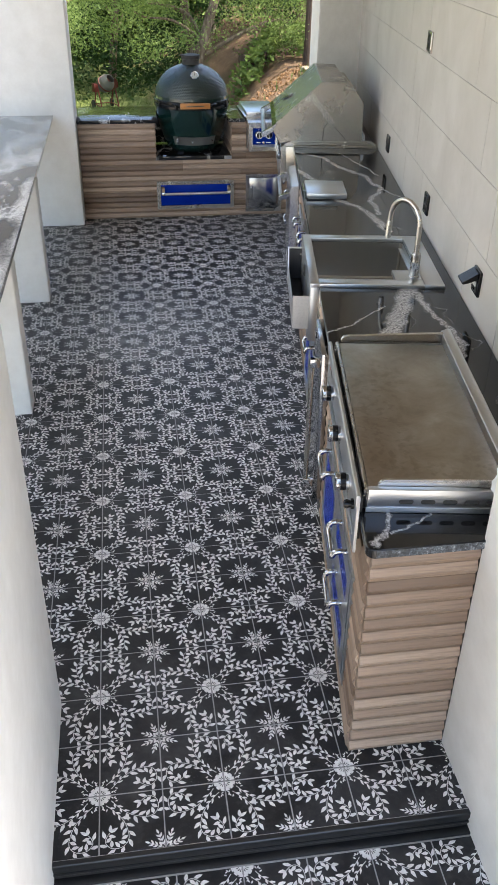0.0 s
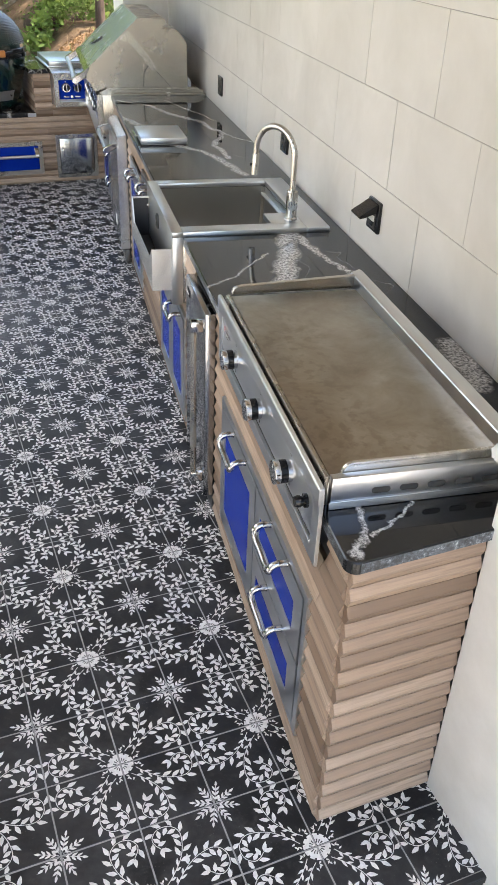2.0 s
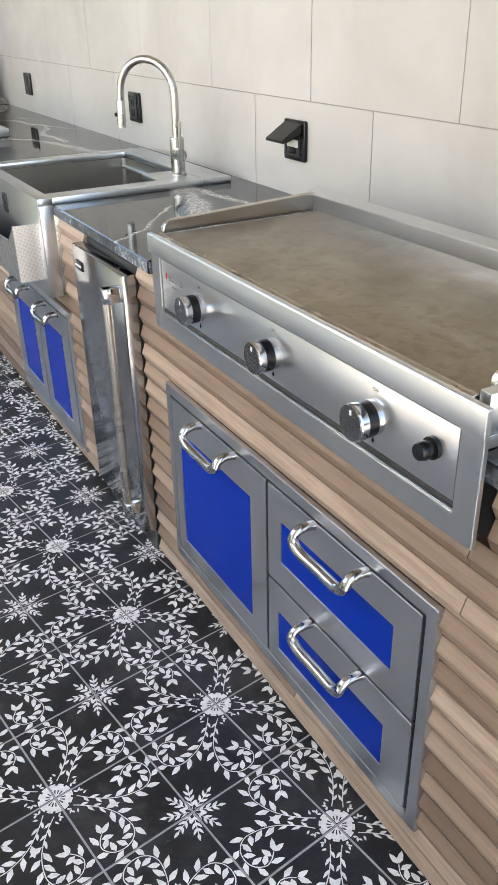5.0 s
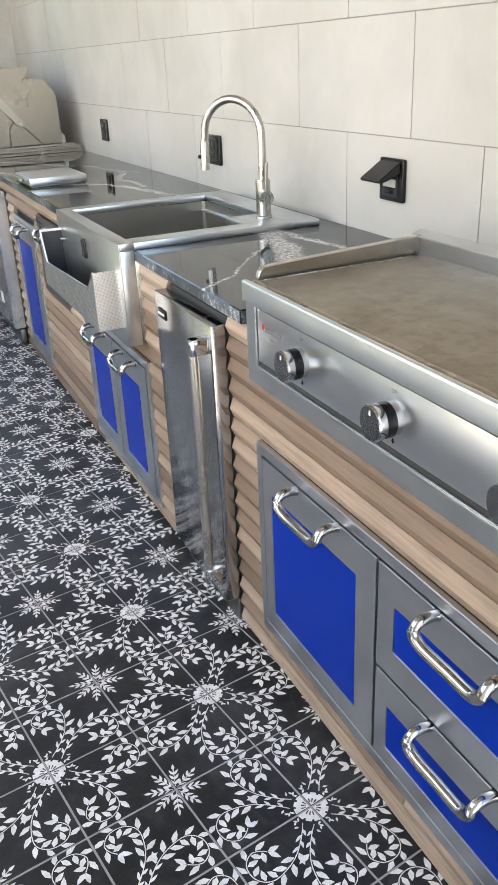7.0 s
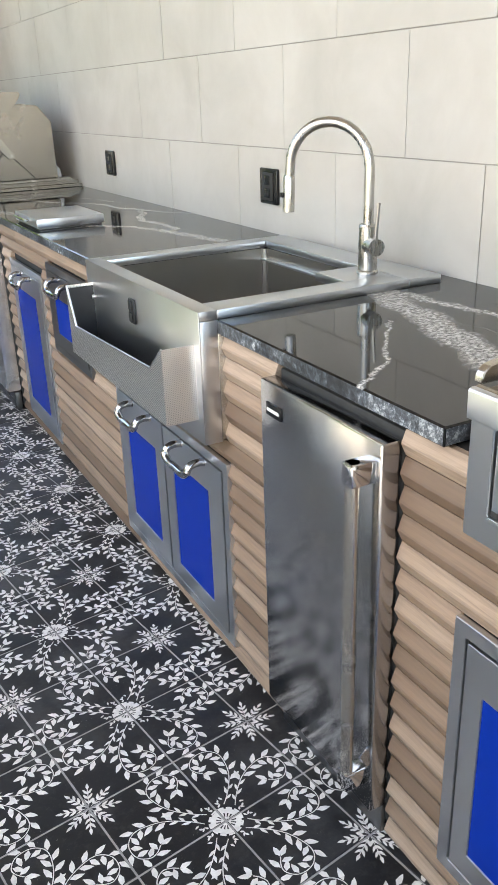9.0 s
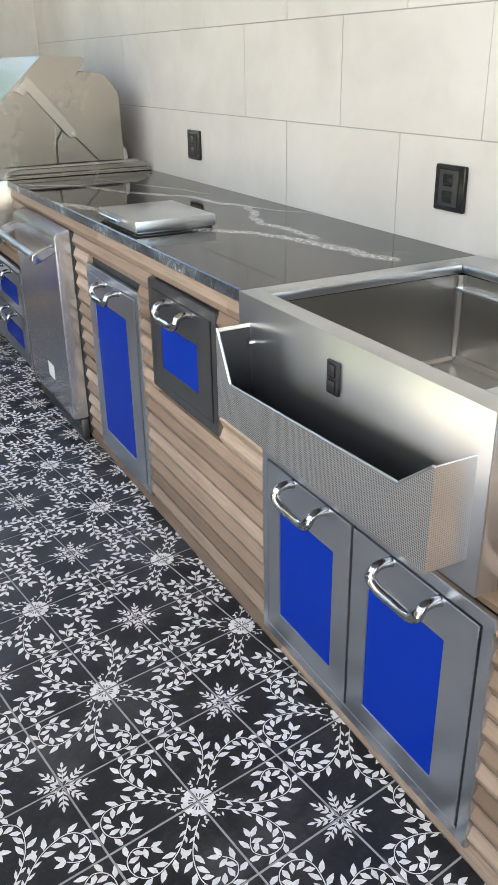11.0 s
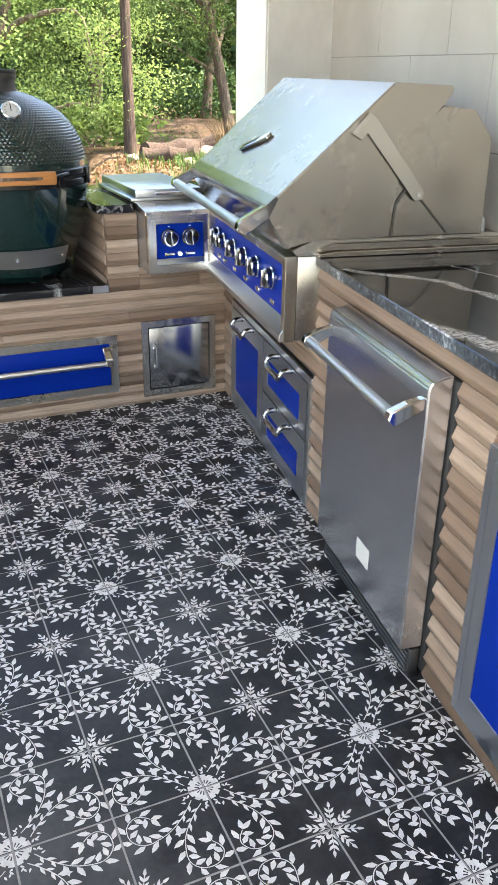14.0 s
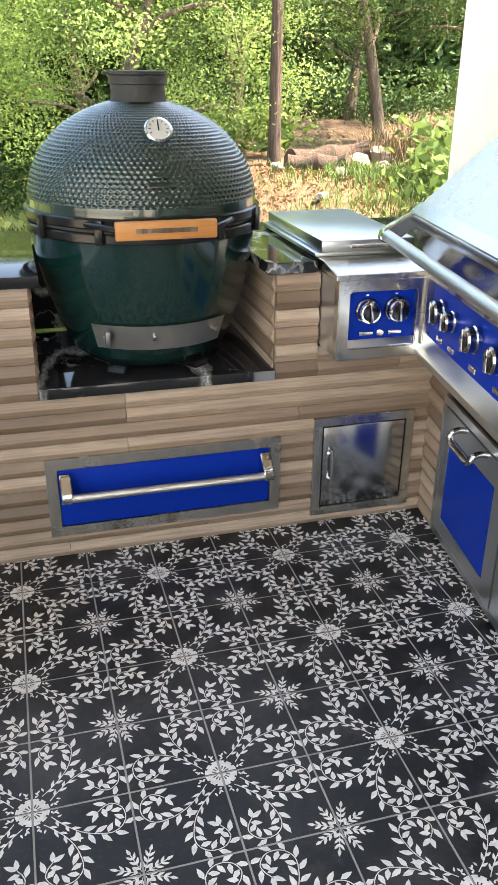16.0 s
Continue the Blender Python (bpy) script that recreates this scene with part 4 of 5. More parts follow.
part("hood_seam", tube([(W - 0.0055, 0.210, 0.965), (W - 0.0055, 0.215, 1.06), (W - 0.0055, 0.262, 1.125)], 0.0025, 6), BLACK_MATT, hood)
part("hood_front", prism([(-0.137, 0.940), (-0.194, 1.035), (-0.196, 1.062), (-0.188, 1.062), (-0.186, 1.035), (-0.130, 0.940)], "x", 0.010, W - 0.010, 0.001), CHROME_DARK, hood, "dark mirror-like lid front")
part("hood_front_rail", prism([(-0.186, 1.030), (-0.196, 1.066), (-0.166, 1.092), (-0.158, 1.084)], "x", 0.004, W - 0.004, 0.001), CHROME_DARK, hood)
part("handle", tube([(0.035, -0.262, 1.005), (W - 0.035, -0.262, 1.005)], 0.0165, 20), KNURL, hood, "knurled bar handle")
for x in (0.022, W - 0.022):
    part("bracket", prism([(-0.185, 1.070), (-0.235, 1.045), (-0.278, 1.020), (-0.284, 0.995), (-0.262, 0.982), (-0.240, 0.990), (-0.186, 1.025)], "x", x - 0.017, x + 0.017, 0.004), CHROME, hood)
dirn = Vector((0, 0.370, 0.330)).normalized()
mid = Vector((W / 2 - 0.075, -0.056, 1.189))
nrm = Vector((0, -0.330, 0.370)).normalized()
tm = part("thermometer_window", box(-0.016, 0.016, -0.085, 0.085, -0.002, 0.012, 0.006, 3), CHROME, hood)
tm.matrix_basis = Matrix.Translation(mid) @ Matrix((Vector((1, 0, 0)), dirn, nrm)).transposed().to_4x4() @ pose(0, 0, 0, 0, 0, -62)
part("window_slot", box(-0.009, 0.009, -0.050, 0.020, 0.012, 0.0135, 0.0005, 1), BLACK, tm)

# ---- wall outlets ----
def outlet(u, z, label, open_cover=False, face=BLACK):
    o = thing("wall_outlet", on_run(u, WALL_V, z), label, "outlet", "outlets on the tiled wall")
    part("plate", box(-0.057, 0.057, -0.014, 0.0, -0.058, 0.058, 0.005, 3), face, o)
    part("insert", box(-0.036, 0.036, -0.0175, -0.0135, -0.045, 0.045, 0.003), BLACK_MATT, o)
    part("socket", box(-0.018, 0.018, -0.019, -0.017, 0.006, 0.036, 0.002), BLACK, o)
    part("socket", box(-0.018, 0.018, -0.019, -0.017, -0.036, -0.006, 0.002), BLACK, o)
    if open_cover:
        part("cover", prism([(-0.016, 0.045), (-0.016, 0.052), (-0.085, 0.008), (-0.082, 0.000), (-0.060, 0.004), (-0.016, 0.022)], "x", -0.048, 0.048, 0.002), BLACK, o, "raised black weather cover")
        part("socket_face", box(-0.03, 0.03, -0.020, -0.0178, -0.018, 0.004, 0.001), PALE_MARK, o)


outlet(1.672, 1.068, "black outdoor outlet with its cover raised", True)
outlet(2.932, 1.058, "flat black outlet on the tiled wall")
outlet(4.528, 1.052, "flat black outlet on the tiled wall")
outlet(3.385, 1.855, "grey metal outlet box high on the wall", face=STEEL_ARM)


# ---- far counter with the ceramic grill ----
FY = 6.272
far = thing("grill_counter_base", pose(0, FY, 0), "wood-clad counter with a low niche for the ceramic grill", "counter")
D = 0.62
part("carcass", join(box(-1.0, -0.300, 0.012, D, 0, 0.868), box(-0.299, 0.415, 0.012, D, 0, 0.538), box(0.416, 1.30, 0.012, D, 0, 0.868)), BLACK_MATT, far, smooth=0)
for x0, x1 in ((-1.004, -0.268), (0.382, 1.26)):
    ct = thing("stone_worktop", pose(0, FY, 0), "polished black marble worktop beside the ceramic grill", "countertop")
    if x0 > 0:
        bm = prism([(x0, -0.022), (0.535, -0.022), (0.535, 0.02), (1.0, 0.02), (1.26, 0.21), (1.26, D + 0.03), (x0, D + 0.03)], "z", TOP - 0.033, TOP, 0.002)
    else:
        bm = box(x0, x1, -0.022, D + 0.03, TOP - 0.033, TOP, 0.003)
    part("slab", bm, SLAB, ct)
nb = thing("niche_slab", pose(0, FY, 0), "black marble shelf with a white vein under the ceramic grill", "countertop")
part("slab", box(-0.297, 0.413, -0.014, D + 0.02, 0.540, 0.574, 0.003), SLAB, nb)
part("niche_back", box(-0.297, 0.413, D - 0.03, D - 0.002, 0.575, 0.872, 0.002), SLAB, nb)
part("edge_trim", box(0.345, 0.413, -0.0165, -0.0142, 0.542, 0.572), STEEL, nb)

# wide drawer
dr = thing("wide_drawer", pose(-0.304, FY - 0.004, 0), "wide blue warming drawer with a full-width bar handle", "drawer")
W = 0.743
part("frame", ring_frame(0, W, 0.080, 0.345, 0.034, -0.0105, 0.004, 0.0012), STEEL_ARM, dr)
part("drawer_front", box(0.037, W - 0.037, -0.0085, 0.003, 0.117, 0.308, 0.0015), BLUE, dr, "glossy cobalt blue drawer front")
part("handle", tube([(0.045, -0.068, 0.240), (W - 0.045, -0.068, 0.240)], 0.0125, 16), KNURL, dr, "knurled bar handle")
for x in (0.056, W - 0.056):
    part("bracket", prism([(-0.008, 0.300), (-0.030, 0.300), (-0.076, 0.262), (-0.082, 0.240), (-0.076, 0.224), (-0.008, 0.224)], "x", x - 0.017, x + 0.017, 0.004), CHROME, dr)

# steel access door
ad = thing("access_door", pose(0.553, FY - 0.004, 0), "plain stainless access door with a chrome pull", "cabinet door")
W = 0.355
part("frame", ring_frame(0, W, 0.035, 0.392, 0.030, -0.0105, 0.004, 0.0012), STEEL_ARM, ad)
dd = part("door", box(0.034, W - 0.034, -0.0095, 0.003, 0.069, 0.358, 0.0015), STEEL_DEEP, ad)
part("pull", tube([(0.058, -0.009, 0.285), (0.058, -0.034, 0.280), (0.058, -0.038, 0.235), (0.058, -0.034, 0.180), (0.058, -0.009, 0.172)], [0.007, 0.005, 0.006, 0.005, 0.007], 10), CHROME, dd)
part("lock", lathe([(0.011, -0.0092), (0.011, -0.016), (0.007, -0.018)], 18, "y", (0.058, 0, 0.262)), CHROME, dd)

# side burner
sb = thing("side_burner", pose(0.555, FY - 0.150, 0), "stainless drop-in side burner with closed lid and blue panel", "side burner")
W = 0.284
part("body", box(0.003, W - 0.003, 0.030, 0.62, 0.642, 0.8755, 0.003), STEEL, sb)
part("panel_frame", ring_frame(0, W, 0.636, 0.876, 0.036, -0.006, 0.029, 0.003), STEEL_ARM, sb)
part("control_panel", box(0.0365, W - 0.0365, 0.012, 0.0285, 0.6725, 0.8395), BLUE, sb, "glossy cobalt blue control panel")
part("sill", prism([(-0.004, 0.6725), (-0.004, 0.676), (0.010, 0.694), (0.0115, 0.694), (0.0115, 0.6725)], "x", 0.0368, W - 0.0368, 0.001), STEEL, sb)
part("top_shelf", prism([(-0.010, 0.8765), (-0.010, 0.892), (0.10, 0.912), (0.72, 0.912), (0.72, 0.906), (0.16, 0.906), (0.15, 0.8765)], "x", -0.010, W + 0.014, 0.002), STEEL_ARM, sb)
part("lid_base", box(-0.020, W + 0.016, 0.150, 0.700, 0.9125, 0.924, 0.002), STEEL, sb)
part("lid", box(-0.004, W + 0.012, 0.140, 0.690, 0.9245, 0.962, 0.006), STEEL, sb)
part("lid_grip", join(tube([(0.088, 0.141, 0.944), (0.088, 0.126, 0.944)], 0.005), tube([(0.082, 0.126, 0.944), (0.250, 0.126, 0.944)], 0.006), tube([(0.244, 0.141, 0.944), (0.244, 0.126, 0.944)], 0.005)), CHROME, sb)
for x in (0.096, 0.188):
    knob(sb, x, 0.0115, 0.782, 0.034, CHROME, CHROME_DARK)
    part("knob_label", box(x - 0.022, x + 0.022, 0.004, 0.0118, 0.706, 0.719, 0.002), CHROME, sb)
    part("light", box(x - 0.004, x + 0.004, 0.0105, 0.0119, 0.824, 0.828), PALE_MARK, sb)
part("igniter", lathe([(0.012, 0.0118), (0.012, 0.006), (0.008, 0.004)], 16, "y", (0.142, 0, 0.712)), CHROME, sb)

# ceramic egg-shaped grill
EX, EY, EZ = 0.068, 6.535, 0.575
eg = thing("kamado_grill", pose(EX, EY, EZ), "dark green egg-shaped ceramic grill with dimpled dome", "ceramic grill")
low = [(0.14, 0.016), (0.205, 0.020), (0.240, 0.050), (0.275, 0.125), (0.305, 0.215), (0.325, 0.30), (0.336, 0.375), (0.341, 0.415)]
part("bowl", lathe([(r, z) for r, z in low], 96), EGG_LOW, eg)


def dimpled_dome():
    """The dome, with rows of shallow round hollows pressed into it above its lower rim."""
    ctrl = [(0.343, 0.475), (0.337, 0.530), (0.316, 0.590), (0.280, 0.645), (0.232, 0.692), (0.175, 0.727), (0.118, 0.750), (0.075, 0.760)]
    prof = [(p.x, p.z) for p in curve_through([(r, 0, z) for r, z in ctrl], 30)]
    n = 640
    arc, s = [0.0], 0.0
    for a, b in zip(prof, prof[1:]):
        s += math.hypot(b[0] - a[0], b[1] - a[1])
        arc.append(s)
    pitch = 0.0160
    verts = []
    for i, (r, z) in enumerate(prof):
        a, b = prof[max(i - 1, 0)], prof[min(i + 1, len(prof) - 1)]
        tx, tz = b[0] - a[0], b[1] - a[1]
        ln = math.hypot(tx, tz)
        nx, nz = tz / ln, -tx / ln
        row = arc[i] / (pitch * 0.8)
        k = math.floor(row)
        count = max(12, round(2 * math.pi * 0.30 / pitch))
        for j in range(n):
            th = 2 * math.pi * j / n
            fx = (th / (2 * math.pi) * count + 0.5 * (k % 2)) % 1 - 0.5
            fy = row - k - 0.5
            d = math.hypot(fx * max(r, 0.1) / 0.30 * 1.0, fy * 0.85)
            keep = 1.0
            if z < 0.505:
                keep = 0
            dent = -0.0036 * keep * max(0.0, 1 - (d / 0.46) ** 2)
            rr = r + nx * dent
            verts.append((rr * math.cos(th), rr * math.sin(th), z + nz * dent))
    faces = [(i * n + j, i * n + (j + 1) % n, (i + 1) * n + (j + 1) % n, (i + 1) * n + j) for i in range(len(prof) - 1) for j in range(n)]
    me = bpy.data.meshes.new("dome")
    me.from_pydata(verts, [], faces)
    me.materials.append(EGG_LOW)
    me.shade_smooth()
    return me


raw("dome", dimpled_dome(), eg)
part("lower_band", lathe([(0.340, 0.408), (0.350, 0.410), (0.352, 0.414), (0.352, 0.434), (0.349, 0.438), (0.330, 0.438)], 96), BLACK, eg)
part("gasket", lathe([(0.338, 0.4385), (0.343, 0.440), (0.343, 0.447), (0.338, 0.4485)], 64), BLACK_MATT, eg)
part("upper_band", lathe([(0.330, 0.449), (0.350, 0.449), (0.353, 0.453), (0.353, 0.474), (0.349, 0.478), (0.340, 0.479)], 96), BLACK, eg)
for a in (-62, -118, -30, -150):
    b = part("band_clamp", box(-0.012, 0.012, -0.366, -0.350, 0.410, 0.476, 0.004), BLACK, eg)
    b.matrix_basis = pose(0, 0, 0, 0, 0, a + 90)
chim = part("chimney_cap", lathe([(0.072, 0.748), (0.082, 0.757), (0.078, 0.768), (0.078, 0.800), (0.084, 0.803), (0.084, 0.822), (0.080, 0.826), (0.086, 0.828), (0.086, 0.836), (0.02, 0.838)], 48), BLACK_MATT, eg, "black cast iron chimney cap")
part("cap_tab", box(-0.10, -0.07, -0.02, 0.02, 0.826, 0.834, 0.003), BLACK_MATT, chim)
tmd = part("thermometer", lathe([(0.038, 0.0), (0.038, -0.012), (0.034, -0.016), (0.031, -0.014)], 32, "y"), CHROME, eg)
tmd.matrix_basis = pose(0.012, -0.245, 0.690, -38)
part("dial", lathe([(0.0312, -0.0135), (0.031, -0.0142), (0.005, -0.0144)], 32, "y"), DIAL, tmd)
part("needle", box(-0.0015, 0.0015, -0.0155, -0.0146, -0.006, 0.022), BLACK, tmd)
for i in range(9):
    a = radians(-120 + 30 * i)
    tk_ = part("tick", box(-0.001, 0.001, -0.0152, -0.0146, 0.021, 0.027), BLACK, tmd)
    tk_.matrix_basis = pose(0, 0, 0, 0, math.degrees(a), 0)
# raised badge on the dome: plain shapes
for w_, z_, y_ in ((0.040, 0.588, -0.3180), (0.078, 0.564, -0.3270), (0.036, 0.540, -0.3345)):
    bd = part("badge", box(-w_ / 2, w_ / 2, -0.0015, 0.004, -0.0075, 0.0075, 0.0012), EGG_LOW, eg)
    bd.matrix_basis = pose(0.008, y_, z_, -26)
hw = part("handle", box(-0.135, 0.135, -0.408, -0.388, 0.436, 0.484, 0.004), CERAMIC_WOOD, eg, "amber wooden handle with burnt-in bars")
part("handle_mark", box(-0.082, 0.082, -0.4088, -0.4078, 0.454, 0.466), BARK, hw)
for s_ in (-1, 1):
    part("handle_arm", tube([(s_ * 0.128, -0.396, 0.460), (s_ * 0.160, -0.372, 0.466), (s_ * 0.200, -0.300, 0.464)], 0.008, 10), BLACK, hw)
bm = bmesh.new()
cols = []
for i in range(17):
    a = radians(-90 - 42 + 84 * i / 16)
    cols.append([bm.verts.new((r * math.cos(a), r * math.sin(a), z)) for r, z in ((0.272, 0.092), (0.298, 0.170))])
for a, b in zip(cols, cols[1:]):
    bm.faces.new((a[0], b[0], b[1], a[1]))
bmesh.ops.solidify(bm, geom=bm.faces[:], thickness=0.008)
dfd = part("draft_door", bm, SATIN, eg, "curved stainless draft door", 60)
for i in (-34, -5, 34):
    a = radians(-90 + i)
    part("screw", tube([(0.284 * math.cos(a), 0.284 * math.sin(a), 0.135), (0.300 * math.cos(a), 0.300 * math.sin(a), 0.132)], 0.007, 10), CHROME, dfd)
part("door_pull", box(-0.165, -0.150, -0.275, -0.240, 0.108, 0.155, 0.003), STEEL_DARK, dfd)
for a in (-55, -125, 55, 125):
    ft = part("foot", prism([(0.13, 0.0), (0.235, 0.0), (0.225, 0.018), (0.215, 0.022), (0.13, 0.0155)], "y", -0.030, 0.030, 0.003, 2), BLACK, eg)
    ft.matrix_basis = pose(0, 0, 0.0005, 0, 0, a)

# crumpled plastic left on the griddle's corner
rs = random.Random(5)
bm = bmesh.new()
bmesh.ops.create_icosphere(bm, subdivisions=3, radius=1)
for q in bm.verts:
    k = 0.75 + 0.5 * noise.noise(q.co * 2.3) + 0.2 * noise.noise(q.co * 6)
    q.co = Vector((q.co.x * 0.022 * k, q.co.y * 0.06 * k, q.co.z * 0.085 * k))
solo("plastic_wrap", bm, SHEET, "crumpled pale plastic wrap taped to the white pier", "plastic wrap", pose(0.405, 0.088, 1.06))

# ---- outdoors ----
def smooth01(v):
    v = max(0.0, min(1.0, v))
    return v * v * (3 - 2 * v)


def ground_z(x, y):
    fall = -1.05 * smooth01((y - 8.5) / 6.0) * (1 - smooth01((y - 24) / 10) * 0.5)
    bank = smooth01((x - 0.2) / 2.4) * smooth01((y - 7.0) / 4.5)
    d = math.hypot(max(0, abs(x) - 2.5), max(0, abs(y - 2) - 5.2))
    rough = min(1, d / 2) * (0.07 * noise.noise(Vector((x * 0.6, y * 0.6, 0))) + 0.03 * noise.noise(Vector((x * 2.3, y * 2.3, 4))))
    return -0.30 + fall * (1 - bank) + 0.68 * bank + rough


def ground_mesh():
    xs = [-300, -120, -60, -40, -30] + [-24 + 0.6 * i for i in range(81)] + [30, 40, 60, 120, 300]
    ys = [-300, -100, -40, -20] + [-12 + 0.6 * i for i in range(75)] + [38, 50, 80, 300]
    verts = [(x, y, (ground_z(x, y) if abs(x) < 50 and abs(y) < 60 else 0.3)) for y in ys for x in xs]
    n = len(xs)
    faces = [(j * n + i, j * n + i + 1, (j + 1) * n + i + 1, (j + 1) * n + i) for j in range(len(ys) - 1) for i in range(n - 1)]
    me = bpy.data.meshes.new("ground")
    me.from_pydata(verts, [], faces)
    me.materials.append(EARTH)
    me.shade_smooth()
    return me


tagged(raw("ground", ground_mesh()), "grass and bare earth rising towards the woods", "ground", kind="structure")


def leaf_cloud(name, pts, size, material, seed, stretch=2.0, droop=0.0):
    """Many small pointed leaves, one at each point, turned at random."""
    g = np.random.default_rng(seed)
    n = len(pts)
    d = g.normal(size=(n, 3))
    d[:, 2] = d[:, 2] * 0.7 - droop
    d /= np.linalg.norm(d, axis=1)[:, None]
    e = np.cross(d, g.normal(size=(n, 3)))
    e /= np.linalg.norm(e, axis=1)[:, None]
    s = size * g.uniform(0.6, 1.4, size=(n, 1))
    a, b, c, f = pts - d * s * stretch / 2, pts + e * s * 0.5, pts + d * s * stretch / 2, pts - e * s * 0.5
    verts = np.stack([a, b, c, f], 1).reshape(-1, 3)
    me = bpy.data.meshes.new(name)
    me.from_pydata(verts.tolist(), [], np.arange(4 * n).reshape(-1, 4).tolist())
    me.materials.append(material)
    return me


def tree(x, y, h, lean, trunk_r, crown, leaves, size, leaf_material, bark, seed, name="oak_tree", label="", low=0.25, clear=1.1):
    """A tapered, bent trunk with limbs, and a crown of leaf clumps round the limbs' ends."""
    g = np.random.default_rng(seed)
    rr = random.Random(seed)
    z0 = ground_z(x, y) - 0.1
    tr = thing(name, pose(x, y, z0), label or "live oak with a bent trunk and loose green crown", "tree", "trees behind the porch")
    path = curve_through([(0, 0, 0), (lean[0] * 0.25 + rr.uniform(-.08, .08), lean[1] * 0.25, h * 0.28), (lean[0] * 0.55, lean[1] * 0.5 + rr.uniform(-.1, .1), h * 0.55), (lean[0], lean[1], h * 0.92)], 5)
    m = len(path)
    bms = [tube(path, [trunk_r * (1.25 - 1.05 * i / (m - 1)) if i else trunk_r * 1.5 for i in range(m)], 10)]
    tips = []
    for k in range(12):
        i = int(m * rr.uniform(low, 0.98)) - 1
        p = path[max(1, i)]
        a = rr.uniform(0, 2 * math.pi)
        ln = crown * rr.uniform(0.55, 1.0)
        q = [p, p + Vector((math.cos(a) * ln * 0.4, math.sin(a) * ln * 0.4, ln * 0.22)), p + Vector((math.cos(a + 0.3) * ln * 0.8, math.sin(a + 0.3) * ln * 0.8, ln * 0.28)), p + Vector((math.cos(a + 0.2) * ln, math.sin(a + 0.2) * ln, ln * rr.uniform(0.0, 0.5)))]
        cp_ = curve_through(q, 4)
        r0 = trunk_r * rr.uniform(0.3, 0.5)
        bms.append(tube(cp_, [r0 * (1 - 0.85 * j / (len(cp_) - 1)) for j in range(len(cp_))], 6))
        tips += [cp_[j] for j in (len(cp_) // 2, 3 * len(cp_) // 4, len(cp_) - 1)]
    tips.append(path[-1])
    part("trunk", join(*bms), bark, tr, smooth=60)
    if leaves:
        centres = np.array([list(tips[int(v_)]) for v_ in g.integers(0, len(tips), 70)]) + g.normal(size=(70, 3)) * crown * np.array([0.26, 0.26, 0.20])
        which = g.integers(0, 70, leaves)
        pts = centres[which] + g.normal(size=(leaves, 3)) * crown * np.array([0.125, 0.125, 0.062])
        pts = pts[pts[:, 2] > clear]
        raw("crown", leaf_cloud("crown", pts, size, leaf_material, seed + 100, 2.1, 0.2), tr)
    return tr


tree(2.68, 13.6, 9.5, (0.10, 0.1), 0.060, 2.4, 15300, 0.022, LEAF_DARK, CEDAR, 11, "cedar_tree", "tall straight cedar with reddish shaggy bark", 0.6)
tree(0.45, 15.2, 6.0, (1.9, 0.4), 0.12, 2.3, 51000, 0.023, LEAF_SUN, BARK, 12, label="leaning oak with pale patchy bark and leaves coloured as sunlit", low=0.38, clear=1.7)
tree(-1.9, 15.6, 5.7, (-0.9, 0.2), 0.11, 2.4, 57800, 0.023, LEAF_SUN, BARK, 13, label="oak with a forked bent trunk and leaves coloured as sunlit", low=0.30, clear=1.5)
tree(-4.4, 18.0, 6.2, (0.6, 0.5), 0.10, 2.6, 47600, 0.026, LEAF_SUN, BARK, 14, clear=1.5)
tree(5.2, 16.2, 6.0, (-1.6, 0.3), 0.08, 2.4, 44200, 0.024, LEAF, BARK, 15, clear=0.9)
tree(7.2, 15.2, 5.8, (-0.9, 0.2), 0.08, 2.4, 37400, 0.024, LEAF, BARK, 16, clear=0.6)
tree(3.6, 19.0, 6.6, (0.8, 0.2), 0.09, 2.6, 44200, 0.027, LEAF, BARK, 17, clear=2.2)
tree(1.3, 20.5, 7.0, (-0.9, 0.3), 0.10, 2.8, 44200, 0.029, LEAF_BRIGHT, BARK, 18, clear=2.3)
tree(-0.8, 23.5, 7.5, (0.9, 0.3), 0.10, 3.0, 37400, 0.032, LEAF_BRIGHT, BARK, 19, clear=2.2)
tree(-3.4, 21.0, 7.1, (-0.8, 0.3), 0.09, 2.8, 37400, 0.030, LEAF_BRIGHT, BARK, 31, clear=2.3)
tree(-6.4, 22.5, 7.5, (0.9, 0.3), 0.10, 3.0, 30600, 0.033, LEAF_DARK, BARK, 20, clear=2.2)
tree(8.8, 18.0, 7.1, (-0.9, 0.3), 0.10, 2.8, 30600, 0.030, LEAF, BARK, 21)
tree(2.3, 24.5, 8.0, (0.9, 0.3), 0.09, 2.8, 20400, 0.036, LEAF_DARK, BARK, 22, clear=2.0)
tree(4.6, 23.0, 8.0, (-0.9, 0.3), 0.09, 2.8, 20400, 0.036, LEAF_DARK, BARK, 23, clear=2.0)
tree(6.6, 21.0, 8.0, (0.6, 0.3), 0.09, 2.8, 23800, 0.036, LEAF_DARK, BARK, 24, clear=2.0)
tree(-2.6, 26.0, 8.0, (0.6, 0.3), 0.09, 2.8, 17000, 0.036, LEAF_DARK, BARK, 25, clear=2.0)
tree(-10.5, 6.5, 7.1, (0.3, 0.3), 0.17, 3.2, 12000, 0.10, LEAF, BARK, 28)
tree(-11.5, 1.0, 7.1, (0.3, 0.3), 0.17, 3.2, 12000, 0.10, LEAF, BARK, 29)
tree(-8.5, 13.5, 9.5, (0.3, 0.3), 0.17, 3.2, 12000, 0.08, LEAF, BARK, 30)
